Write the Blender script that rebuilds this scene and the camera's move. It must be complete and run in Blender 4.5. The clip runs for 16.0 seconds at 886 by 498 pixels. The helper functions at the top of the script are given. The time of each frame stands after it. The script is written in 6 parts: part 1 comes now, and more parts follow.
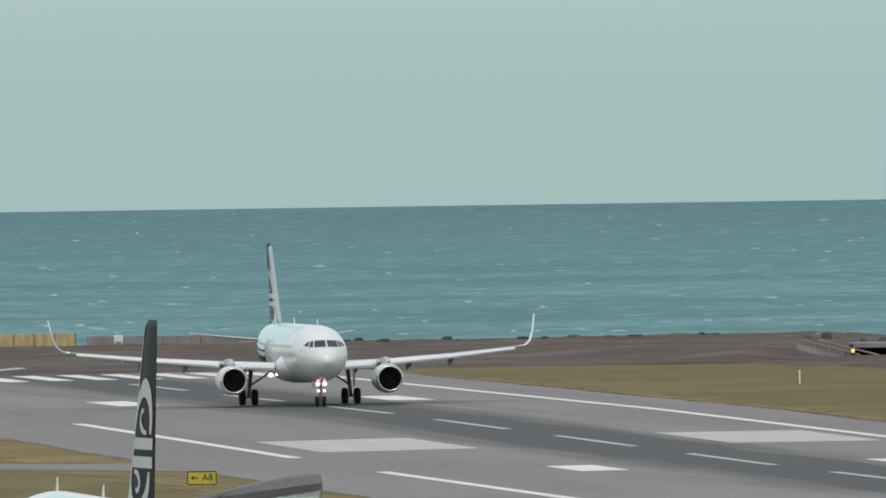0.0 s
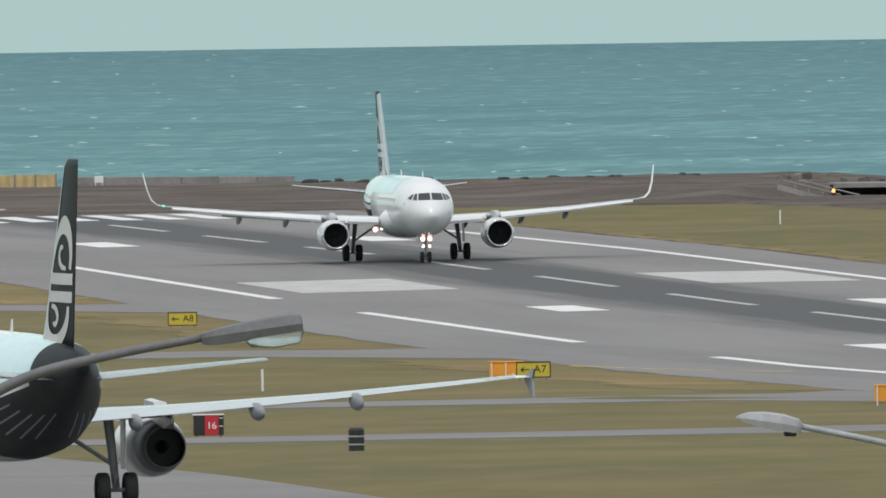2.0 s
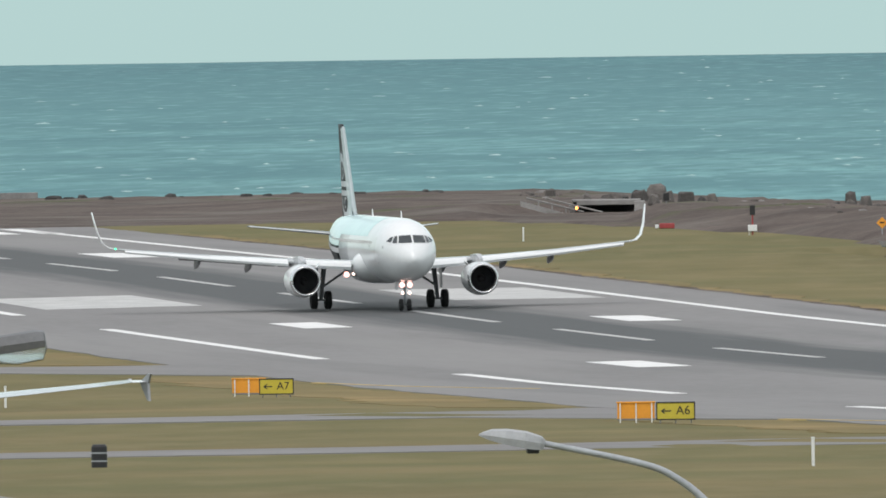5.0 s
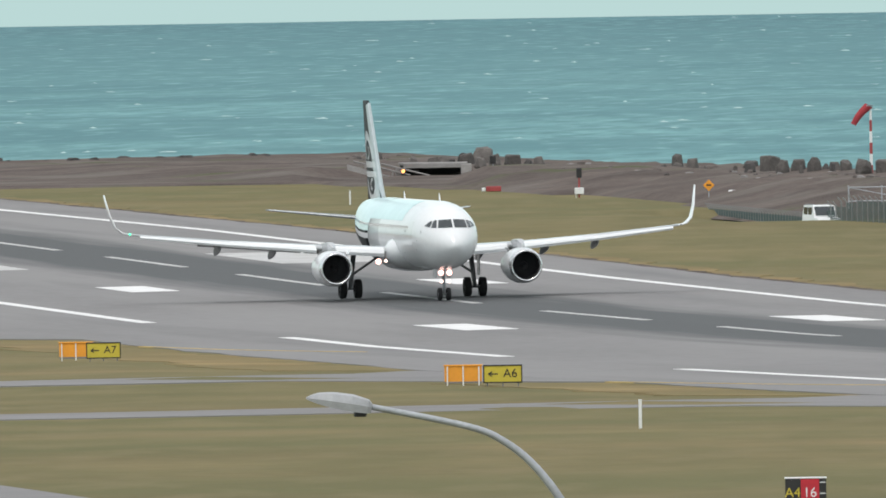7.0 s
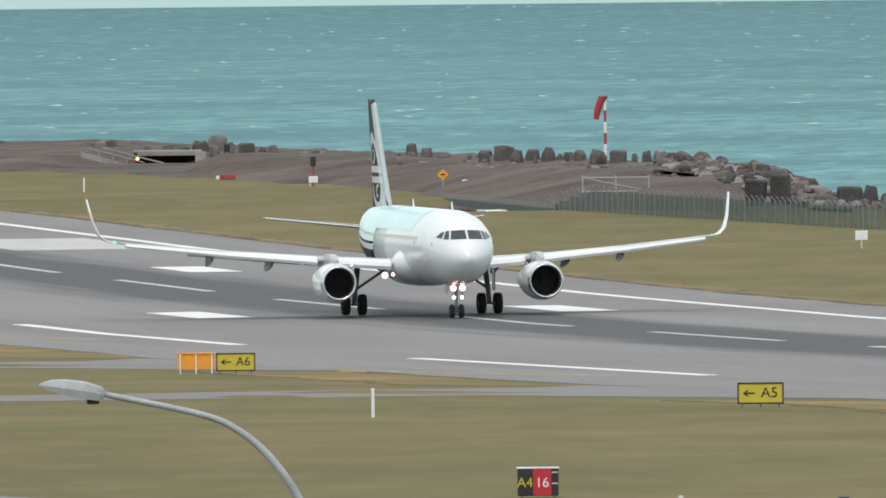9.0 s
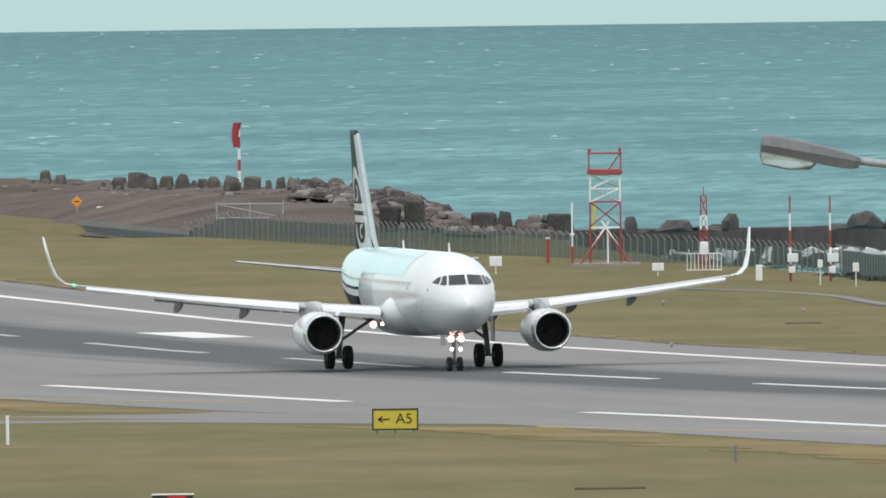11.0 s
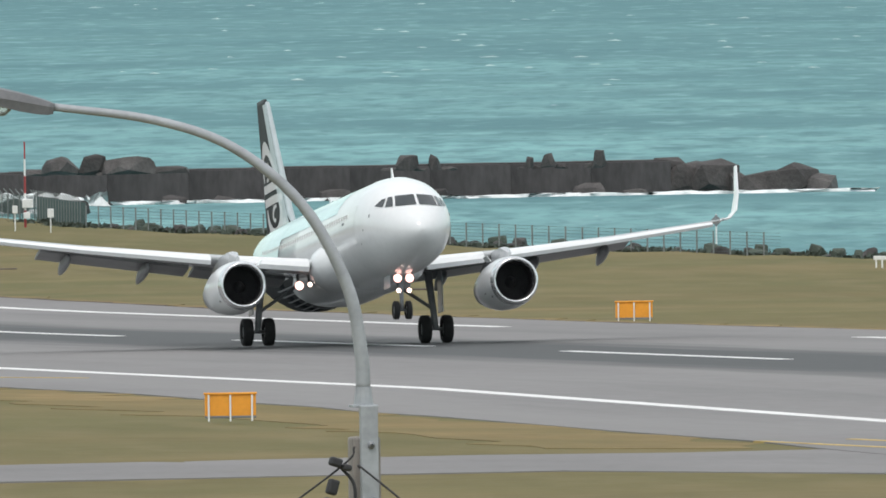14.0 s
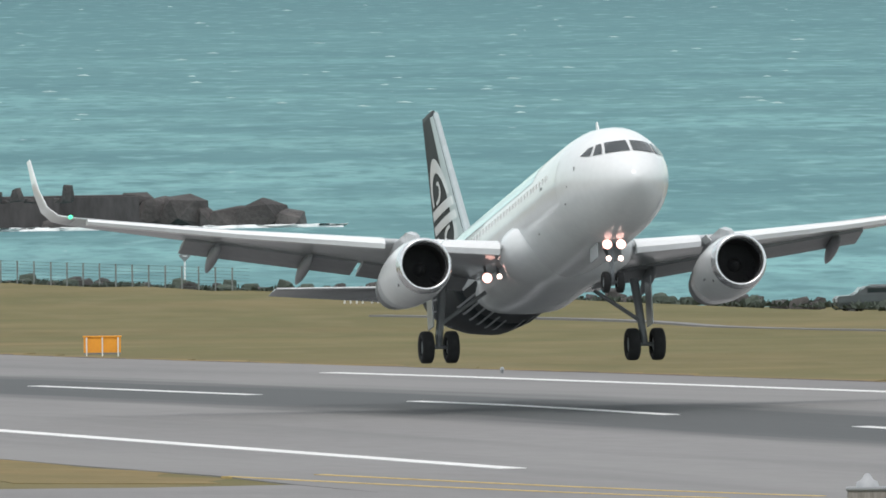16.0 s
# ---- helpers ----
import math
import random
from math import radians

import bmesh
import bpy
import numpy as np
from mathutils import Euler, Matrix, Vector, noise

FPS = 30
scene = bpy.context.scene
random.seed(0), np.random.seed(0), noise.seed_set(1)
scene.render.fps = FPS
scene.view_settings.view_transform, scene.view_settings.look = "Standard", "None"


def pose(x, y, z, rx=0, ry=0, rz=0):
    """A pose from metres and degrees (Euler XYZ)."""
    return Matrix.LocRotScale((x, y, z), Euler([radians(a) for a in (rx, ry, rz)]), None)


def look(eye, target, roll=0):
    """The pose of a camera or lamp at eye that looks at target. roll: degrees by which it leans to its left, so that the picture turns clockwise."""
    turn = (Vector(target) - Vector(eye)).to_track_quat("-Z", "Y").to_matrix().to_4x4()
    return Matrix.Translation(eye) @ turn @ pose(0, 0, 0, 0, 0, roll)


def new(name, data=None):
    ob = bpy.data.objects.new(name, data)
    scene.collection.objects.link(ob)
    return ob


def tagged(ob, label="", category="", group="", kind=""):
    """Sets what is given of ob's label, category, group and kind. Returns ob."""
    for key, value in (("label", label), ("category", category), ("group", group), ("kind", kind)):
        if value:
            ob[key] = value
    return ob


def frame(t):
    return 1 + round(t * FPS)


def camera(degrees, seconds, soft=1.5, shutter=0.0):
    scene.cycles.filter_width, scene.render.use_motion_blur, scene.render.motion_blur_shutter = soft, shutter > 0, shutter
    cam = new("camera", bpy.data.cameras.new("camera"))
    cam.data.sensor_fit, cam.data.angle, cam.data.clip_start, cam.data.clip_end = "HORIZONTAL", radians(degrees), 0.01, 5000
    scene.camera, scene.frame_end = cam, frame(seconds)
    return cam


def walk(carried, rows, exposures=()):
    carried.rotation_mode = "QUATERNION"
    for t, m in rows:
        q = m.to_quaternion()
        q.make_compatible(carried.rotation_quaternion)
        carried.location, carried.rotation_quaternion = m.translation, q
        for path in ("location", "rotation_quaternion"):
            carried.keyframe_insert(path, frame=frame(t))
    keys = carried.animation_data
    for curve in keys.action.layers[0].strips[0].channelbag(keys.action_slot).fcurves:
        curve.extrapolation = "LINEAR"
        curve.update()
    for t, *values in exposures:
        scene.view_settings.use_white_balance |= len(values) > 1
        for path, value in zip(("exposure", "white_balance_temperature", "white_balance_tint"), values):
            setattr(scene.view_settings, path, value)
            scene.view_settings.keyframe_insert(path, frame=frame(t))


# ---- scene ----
# The world: x across the runway, y along it away from the camera, z up, sea level at 0.
LENS = 40000.0           # bearings and depressions below are in 1/40000 radian
DIP, EYE, HEAD = 0.0053, (0.0, 0.0, 26.0), radians(7.91)


def at(a, e, d):
    """The place at bearing a and depression e from the eye, d metres off."""
    az = a / LENS + HEAD
    return Vector((d * math.sin(az), d * math.cos(az), EYE[2] - d * (e / LENS + DIP)))


# ---- camera ----
cam = camera(2.246, 16.0, soft=1.7)
CAMERA = [(0.0, -796.5, 74.9, -0.805), (0.5, -805.0, 65.9, -0.555), (1.0, -996.3, 134.3, -0.668), (1.5, -906.7, 214.7, -0.789),
          (2.0, -766.1, 357.5, -0.88), (2.5, -667.6, 317.3, -0.942), (3.0, -703.2, 276.2, -0.951), (3.5, -415.0, 256.9, -0.796),
          (3.7, -406.1, 251.6, -0.729), (5.8, -200.4, 385.6, -0.958), (6.0, -167.9, 389.0, -0.997), (6.5, -85.8, 397.4, -1.0),
          (7.0, -5.4, 403.9, -0.932), (7.5, 68.6, 410.2, -0.927), (8.0, 163.5, 448.0, -1.012), (8.2, 204.5, 466.3, -0.92),
          (10.3, 866.8, 364.6, -0.538), (10.5, 935.6, 365.3, -0.623), (11.0, 1113.7, 390.6, -0.721), (11.5, 1288.4, 438.3, -0.815),
          (12.0, 1489.0, 469.7, -0.835), (12.5, 1754.2, 474.1, -0.763), (13.0, 2008.3, 478.3, -0.714), (13.5, 2252.2, 483.7, -0.666),
          (14.0, 2537.6, 505.3, -0.816), (14.5, 2576.9, 518.5, -0.747), (15.0, 2807.1, 516.3, -0.514), (15.5, 3143.5, 518.3, -0.61),
          (16.0, 3479.2, 454.9, -0.646)]
walk(cam, [(t, look(EYE, at(a, e, 1000), roll)) for t, a, e, roll in CAMERA],
     exposures=((0.0, -0.42), (0.5, -0.51), (1.0, -0.42), (1.5, -0.43), (2.0, -0.25), (2.5, -0.18), (3.0, -0.11), (3.5, -0.18), (3.7, -0.18), (5.8, -0.02), (7.0, 0.0), (16.0, 0.0)))

# ---- light ----
world = bpy.data.worlds.new("overcast_sky")
scene.world = world
world.use_nodes = True
wn, wl = world.node_tree.nodes, world.node_tree.links
sky = wn.new("ShaderNodeTexSky")
sky.sky_type, sky.sun_disc, sky.sun_elevation, sky.sun_rotation = "NISHITA", False, radians(60), radians(200)
sky.air_density, sky.dust_density = 1.0, 2.0
coords = wn.new("ShaderNodeTexCoord")
split = wn.new("ShaderNodeSeparateXYZ")
ramp = wn.new("ShaderNodeValToRGB")
ramp.color_ramp.elements[0].position, ramp.color_ramp.elements[0].color = 0.0, (0.45, 0.65, 0.64, 1)
ramp.color_ramp.elements[1].position, ramp.color_ramp.elements[1].color = 0.012, (0.61, 0.775, 0.715, 1)
high = ramp.color_ramp.elements.new(0.5)
high.color = (0.86, 0.84, 0.82, 1)
wmix = wn.new("ShaderNodeMixRGB")
wmix.inputs[0].default_value = 0.06
wl.new(coords.outputs["Generated"], split.inputs[0])
wl.new(split.outputs["Z"], ramp.inputs[0])
wl.new(ramp.outputs[0], wmix.inputs[1])
wl.new(sky.outputs[0], wmix.inputs[2])
wl.new(wmix.outputs[0], wn["Background"].inputs[0])
wn["Background"].inputs[1].default_value = 1.0
sun = new("sun", bpy.data.lights.new("sun", "SUN"))
sun.data.energy, sun.data.angle, sun.data.color = 1.2, radians(14), (1.0, 0.97, 0.92)
sun.matrix_world = look((-190, -510, 945), (0, 0, 0))


# ---- materials ----
def material(name, colour, rough=0.6, metal=0.0, vary=0.15, scale=2.0, fine=20.0, bump=0.0, emit=0.0, space="Object", stretch=(1, 1, 1), spec=0.5, random_tint=0.0):
    """A surface with stains at one size, grain at another, and a little relief."""
    m = bpy.data.materials.new(name)
    m.use_nodes = True
    n, l = m.node_tree.nodes, m.node_tree.links
    b = n["Principled BSDF"]
    b.inputs["Roughness"].default_value, b.inputs["Metallic"].default_value = rough, metal
    b.inputs["Specular IOR Level"].default_value = spec
    tc, mp = n.new("ShaderNodeTexCoord"), n.new("ShaderNodeMapping")
    mp.inputs["Scale"].default_value = stretch
    l.new(tc.outputs[space], mp.inputs[0])
    value = None
    for size, share in ((scale, 1.0), (fine, 0.6)):
        t = n.new("ShaderNodeTexNoise")
        t.inputs["Scale"].default_value, t.inputs["Detail"].default_value = size, 4
        l.new(mp.outputs[0], t.inputs["Vector"])
        r = n.new("ShaderNodeMapRange")
        r.inputs[1].default_value, r.inputs[2].default_value = 0.3, 0.7
        r.inputs[3].default_value, r.inputs[4].default_value = 1 - vary * share, 1 + vary * share
        l.new(t.outputs["Fac"], r.inputs[0])
        if value is None:
            value = r.outputs[0]
        else:
            k = n.new("ShaderNodeMath")
            k.operation = "MULTIPLY"
            l.new(value, k.inputs[0]), l.new(r.outputs[0], k.inputs[1])
            value = k.outputs[0]
            if bump:
                u = n.new("ShaderNodeBump")
                u.inputs["Strength"].default_value, u.inputs["Distance"].default_value = bump, 0.5 / size
                l.new(t.outputs["Fac"], u.inputs["Height"]), l.new(u.outputs[0], b.inputs["Normal"])
    if random_tint:
        info, r = n.new("ShaderNodeObjectInfo"), n.new("ShaderNodeMapRange")
        r.inputs[3].default_value, r.inputs[4].default_value = 1 - random_tint, 1 + random_tint
        k = n.new("ShaderNodeMath")
        k.operation = "MULTIPLY"
        l.new(info.outputs["Random"], r.inputs[0]), l.new(r.outputs[0], k.inputs[0]), l.new(value, k.inputs[1])
        value = k.outputs[0]
    mul = n.new("ShaderNodeMixRGB")
    mul.blend_type = "MULTIPLY"
    mul.inputs[0].default_value = 1
    mul.inputs[1].default_value = (*colour, 1)
    l.new(value, mul.inputs[2])
    l.new(mul.outputs[0], b.inputs["Base Color"])
    if emit:
        b.inputs["Emission Color"].default_value = (*colour, 1)
        b.inputs["Emission Strength"].default_value = emit
    return m


def blend_in(m, colour, scale, low, high, stretch=(1, 1, 1), detail=5.0, turn=None):
    """Lay patches of another colour over a material: noise of that size, from low to high."""
    n, l = m.node_tree.nodes, m.node_tree.links
    b = n["Principled BSDF"]
    old = b.inputs["Base Color"].links[0].from_socket
    tc, mp, t, r, mix = n.new("ShaderNodeTexCoord"), n.new("ShaderNodeMapping"), n.new("ShaderNodeTexNoise"), n.new("ShaderNodeMapRange"), n.new("ShaderNodeMixRGB")
    mp.inputs["Scale"].default_value = stretch
    if turn is not None:     # the grain runs along a bearing
        mp.vector_type = "TEXTURE"
        mp.inputs["Rotation"].default_value[2] = -turn
        mp.inputs["Scale"].default_value = [1 / v for v in stretch]
    t.inputs["Scale"].default_value, t.inputs["Detail"].default_value = scale, detail
    r.inputs[1].default_value, r.inputs[2].default_value = low, high
    mix.inputs[2].default_value = (*colour, 1)
    l.new(tc.outputs["Object"], mp.inputs[0]), l.new(mp.outputs[0], t.inputs["Vector"]), l.new(t.outputs["Fac"], r.inputs[0])
    l.new(r.outputs[0], mix.inputs[0]), l.new(old, mix.inputs[1]), l.new(mix.outputs[0], b.inputs["Base Color"])
    return m


def rubber_band(m, colour, centre, half, soft):
    """Tyre rubber worn into the paving along the middle of the runway."""
    n, l = m.node_tree.nodes, m.node_tree.links
    b = n["Principled BSDF"]
    old = b.inputs["Base Color"].links[0].from_socket
    tc, sp, sub, ab, r, mix, t, mp, k, add = (n.new("ShaderNode" + s) for s in ("TexCoord", "SeparateXYZ", "Math", "Math", "MapRange", "MixRGB", "TexNoise", "Mapping", "Math", "Math"))
    sub.operation, ab.operation, k.operation, add.operation = "SUBTRACT", "ABSOLUTE", "MULTIPLY", "ADD"
    sub.inputs[1].default_value = centre
    mp.inputs["Scale"].default_value = (1, 0.04, 1)
    t.inputs["Scale"].default_value, t.inputs["Detail"].default_value = 0.5, 5
    k.inputs[1].default_value = 7.0
    r.inputs[1].default_value, r.inputs[2].default_value, r.inputs[3].default_value, r.inputs[4].default_value = half + 3.5, half + 3.5 + soft, 0.92, 0.0
    l.new(tc.outputs["Object"], sp.inputs[0]), l.new(sp.outputs["X"], sub.inputs[0]), l.new(sub.outputs[0], ab.inputs[0])
    l.new(tc.outputs["Object"], mp.inputs[0]), l.new(mp.outputs[0], t.inputs["Vector"]), l.new(t.outputs["Fac"], k.inputs[0])
    l.new(ab.outputs[0], add.inputs[0]), l.new(k.outputs[0], add.inputs[1]), l.new(add.outputs[0], r.inputs[0])
    mix.inputs[2].default_value = (*colour, 1)
    l.new(r.outputs[0], mix.inputs[0]), l.new(old, mix.inputs[1]), l.new(mix.outputs[0], b.inputs["Base Color"])
    return m


GRASS = material("dry_mown_grass", (0.178, 0.150, 0.074), 0.95, vary=0.16, scale=0.03, fine=0.6, bump=0.3, spec=0.1)
blend_in(GRASS, (0.140, 0.134, 0.063), 0.012, 0.42, 0.62, (1, 2.2, 1))
blend_in(GRASS, (0.225, 0.175, 0.09), 0.02, 0.58, 0.75, (1, 2, 1))
blend_in(GRASS, (0.13, 0.122, 0.057), 0.16, 0.4, 0.8, (1, 0.25, 1), 6.0, 0.17)
blend_in(GRASS, (0.20, 0.168, 0.09), 0.3, 0.5, 0.85, (1, 0.2, 1), 7.0, 0.17)
DRY = material("dry_straw_grass", (0.235, 0.178, 0.088), 0.95, vary=0.2, scale=0.08, fine=0.9, bump=0.3, spec=0.1)
blend_in(DRY, (0.17, 0.145, 0.07), 0.12, 0.36, 0.66, (1, 0.4, 1), 6.0, 0.17)
PAVING = material("runway_asphalt", (0.205, 0.20, 0.198), 0.85, vary=0.09, scale=0.06, fine=1.2, bump=0.2, stretch=(1, 0.25, 1), spec=0.3)
blend_in(PAVING, (0.235, 0.23, 0.225), 0.12, 0.48, 0.75, (1, 0.07, 1), 6.0)
blend_in(PAVING, (0.165, 0.163, 0.163), 0.2, 0.55, 0.78, (1, 0.05, 1), 6.0)
rubber_band(PAVING, (0.072, 0.077, 0.079), 186.0, 4.6, 4.0)
TAXI = material("taxiway_asphalt", (0.205, 0.20, 0.198), 0.88, vary=0.1, scale=0.08, fine=1.5, bump=0.2, spec=0.3)
LINE = material("white_road_paint", (0.72, 0.72, 0.71), 0.7, vary=0.08, scale=0.5, fine=3.0, spec=0.3)
WORN = material("worn_white_road_paint", (0.46, 0.46, 0.45), 0.75, vary=0.15, scale=0.4, fine=2.5, spec=0.3)
YELLOW_LINE = material("faded_yellow_road_paint", (0.5, 0.36, 0.12), 0.75, vary=0.15, scale=0.5, fine=3.0)
EARTH = material("dark_gravelly_earth", (0.105, 0.085, 0.075), 0.95, vary=0.28, scale=0.12, fine=1.4, bump=0.6, spec=0.15)
blend_in(EARTH, (0.15, 0.135, 0.12), 0.08, 0.5, 0.7)
blend_in(EARTH, (0.075, 0.085, 0.04), 0.06, 0.6, 0.7)
WHITE = material("white_aircraft_paint", (0.76, 0.78, 0.785), 0.17, vary=0.03, scale=0.5, fine=4.0, spec=0.5)
DOOR_WHITE = material("duller_white_door_paint", (0.76, 0.78, 0.78), 0.12, vary=0.03)
TEAL = material("pale_teal_sky_sheen", (0.54, 0.75, 0.76), 0.14, vary=0.04, scale=0.6, fine=5.0)
TEAL_PALE = material("pale_blue_white_paint", (0.56, 0.755, 0.775), 0.12, vary=0.04, scale=0.6, fine=5.0)
BLACK = material("black_aircraft_paint", (0.015, 0.019, 0.021), 0.5, vary=0.2, scale=0.7, fine=6.0, spec=0.12)
GREY = material("light_grey_wing_paint", (0.45, 0.47, 0.48), 0.14, vary=0.06, scale=0.6, fine=4.0)
FLAP_GREY = material("mid_grey_flap_paint", (0.24, 0.25, 0.26), 0.45, vary=0.08, scale=0.6, fine=4.0)
FLAP_DARK = material("dark_grey_tailplane_paint", (0.20, 0.205, 0.21), 0.14, vary=0.08, scale=0.6, fine=4.0)
SILVER = material("bare_metal_lip", (0.75, 0.76, 0.77), 0.25, metal=0.9, vary=0.06)
FIN_METAL = material("dull_grey_fin_edge", (0.42, 0.48, 0.49), 0.35, metal=0.3, vary=0.06)
# near-black colour that stands for the shade inside ducts and openings
DARK = material("painted_cavity_shade", (0.012, 0.012, 0.013), 0.6, vary=0.2)
BLADE = material("dark_titanium_blade", (0.028, 0.029, 0.031), 0.6, metal=0.2, vary=0.1)
TYRE = material("black_tyre_rubber", (0.018, 0.018, 0.019), 0.85, vary=0.2, scale=3, fine=20)
STRUT = material("grey_gear_strut", (0.20, 0.21, 0.22), 0.45, metal=0.2, vary=0.1)
GLASS = material("dark_cockpit_glass", (0.02, 0.03, 0.033), 0.08, vary=0.05, spec=0.8)
CABIN_PANE = material("pale_cabin_pane", (0.755, 0.775, 0.775), 0.12, vary=0.05)
LAMP = material("glowing_landing_lamp", (1.0, 0.55, 0.48), 0.3, emit=2.8)
LAMP_SMALL = material("glowing_small_lamp", (1.0, 0.72, 0.62), 0.3, emit=4.0)
GREEN_LAMP = material("green_navigation_lamp", (0.1, 1.0, 0.5), 0.3, emit=1.2)
BEACON = material("amber_road_lamp", (1.0, 0.32, 0.08), 0.3, emit=4.0)


# ---- mesh helpers ----
def ground_z(y):
    """The height of the airfield along the runway: it sags towards the far end."""
    return float(np.interp(y, (-400, 250, 600, 700, 800, 900, 1000, 1100, 1200, 1300, 1400, 1500, 1600, 1700, 2300),
                           (14, 14, 7.4, 7.17, 6.52, 5.38, 4.14, 3.08, 2.37, 2.06, 2.14, 2.44, 2.72, 2.74, 3.0)))


def fall(x):
    """How far the paving drops from the crown of the runway towards its near edge."""
    return float(np.interp(x, (138, 152, 163, 186), (0, -0.27, -0.24, 0)))


def thing(name, label, category, m=None, group="", kind=""):
    ob = new(name)
    ob.empty_display_size = 0.5
    if m is not None:
        ob.matrix_world = m
    return tagged(ob, label, category, group, kind)


def part(name, bm, mat, parent=None, label="", smooth=False, m=None):
    me = bpy.data.meshes.new(name)
    if smooth:
        for f in bm.faces:
            f.smooth = True
    bm.to_mesh(me)
    bm.free()
    me.materials.append(mat)
    ob = new(name, me)
    if parent is not None:
        ob.parent = parent
    if m is not None:
        ob.matrix_basis = m
    return tagged(ob, label)


def box(sx, sy, sz, x=0, y=0, z=0, bevel=0.0, bm=None, rot=None):
    """A block with its middle at (x, y, z) and its edges worn by bevel."""
    b = bmesh.new()
    bmesh.ops.create_cube(b, size=1, matrix=Matrix.Diagonal((sx, sy, sz, 1)))
    if bevel:
        bmesh.ops.bevel(b, geom=b.edges[:], offset=bevel, segments=2, affect="EDGES", profile=0.5)
    m = Matrix.Translation((x, y, z)) @ (rot.to_4x4() if rot is not None else Matrix())
    b.transform(m)
    return join(bm, b)


def join(bm, b):
    if bm is None:
        return b
    me = bpy.data.meshes.new("part")
    b.to_mesh(me)
    b.free()
    bm.from_mesh(me)
    bpy.data.meshes.remove(me)
    return bm


def rings(loops, closed=True, caps=True, bm=None):
    """A skin over loops of points, each with as many points as the next."""
    bm = bm or bmesh.new()
    rows = [[bm.verts.new(p) for p in loop] for loop in loops]
    n = len(rows[0])
    for a, b in zip(rows, rows[1:]):
        for i in range(n if closed else n - 1):
            j = (i + 1) % n
            bm.faces.new((a[i], a[j], b[j], b[i]))
    if caps:
        for row in (rows[0][::-1], rows[-1]):
            try:
                bm.faces.new(row)
            except ValueError:
                pass
    bmesh.ops.recalc_face_normals(bm, faces=bm.faces[:])
    return bm


def tube(points, radii, n=10, bm=None, caps=True):
    """A round bar along points."""
    pts = [Vector(p) for p in points]
    if not hasattr(radii, "__len__"):
        radii = [radii] * len(pts)
    loops = []
    for i, p in enumerate(pts):
        d = (pts[min(i + 1, len(pts) - 1)] - pts[max(i - 1, 0)]).normalized()
        side = d.cross(Vector((0, 0, 1)) if abs(d.z) < 0.9 else Vector((1, 0, 0))).normalized()
        up = side.cross(d)
        loops.append([p + radii[i] * (math.cos(q) * side + math.sin(q) * up) for q in (2 * math.pi * k / n for k in range(n))])
    b = rings(loops, caps=caps)
    return join(bm, b)


def curve_points(points, n=6):
    """Points joined by a smooth curve."""
    pts = [Vector(p) for p in points]
    pts = [pts[0] * 2 - pts[1]] + pts + [pts[-1] * 2 - pts[-2]]
    out = []
    for a, b, c, d in zip(pts, pts[1:], pts[2:], pts[3:]):
        for k in range(n):
            t = k / n
            out.append(0.5 * ((2 * b) + (c - a) * t + (2 * a - 5 * b + 4 * c - d) * t * t + (3 * b - a - 3 * c + d) * t ** 3))
    return out + [pts[-2]]


def spin(profile, n=28, axis="y", centre=(0, 0, 0), bm=None, caps=False):
    """A body of revolution: profile rows of (along, radius) about an axis through centre."""
    loops = []
    for s, r in profile:
        loop = []
        for k in range(n):
            q = 2 * math.pi * k / n
            c, d = r * math.cos(q), r * math.sin(q)
            p = {"y": (c, s, d), "x": (s, c, d), "z": (c, d, s)}[axis]
            loop.append(Vector(p) + Vector(centre))
        loops.append(loop)
    b = rings(loops, caps=caps)
    return join(bm, b)


def skirt(bm, deep=0.25):
    """Turn the rim of a sheet down into the ground, so that it has thickness."""
    rim = [e for e in bm.edges if len(e.link_faces) == 1]
    out = bmesh.ops.extrude_edge_only(bm, edges=rim)["geom"]
    for v in out:
        if isinstance(v, bmesh.types.BMVert):
            v.co.z -= deep
    return bm


def strip(x0, x1, y0, y1, lift, step=20.0, bm=None, ragged=0.0):
    """A flat band on the airfield, from y0 to y1, that follows its slope."""
    bm = bm or bmesh.new()
    n = max(1, int(math.ceil(abs(y1 - y0) / step)))
    cuts = [x0] + [x for x in (163, 175, 186, 198) if x1 - x0 > 20 and x0 + 2 < x < x1 - 2] + [x1]
    last = None
    for i in range(n + 1):
        y = y0 + (y1 - y0) * i / n
        row = []
        for x in cuts:
            if x in (x0, x1):
                x += random.uniform(-ragged, ragged)
            row.append(bm.verts.new((x, y, ground_z(y) + fall(x) + lift)))
        if last:
            for k in range(len(cuts) - 1):
                bm.faces.new((last[k], last[k + 1], row[k + 1], row[k]))
        last = row
    return skirt(bm)


def outline_sheet(points, lift, bm=None):
    bm = bm or bmesh.new()
    dense = []
    for (xa, ya), (xb, yb) in zip(points, points[1:] + points[:1]):
        n = max(1, int(max(abs(xb - xa), abs(yb - ya)) / 12))
        dense += [(xa + (xb - xa) * k / n, ya + (yb - ya) * k / n) for k in range(n)]
    points = dense
    f = bm.faces.new([bm.verts.new((x, y, ground_z(y) + fall(x) + lift)) for x, y in points])
    bmesh.ops.triangulate(bm, faces=[f])
    return skirt(bm)


# ---- ground, sea, runway ----
def coast(y):
    return float(np.interp(y, (300, 700, 1180, 1254, 1320, 1405, 1500, 1590, 1640, 1700, 1800, 1900, 2020), (330, 312, 293, 281, 272, 264, 266, 272, 277, 281, 282, 282, 280)))


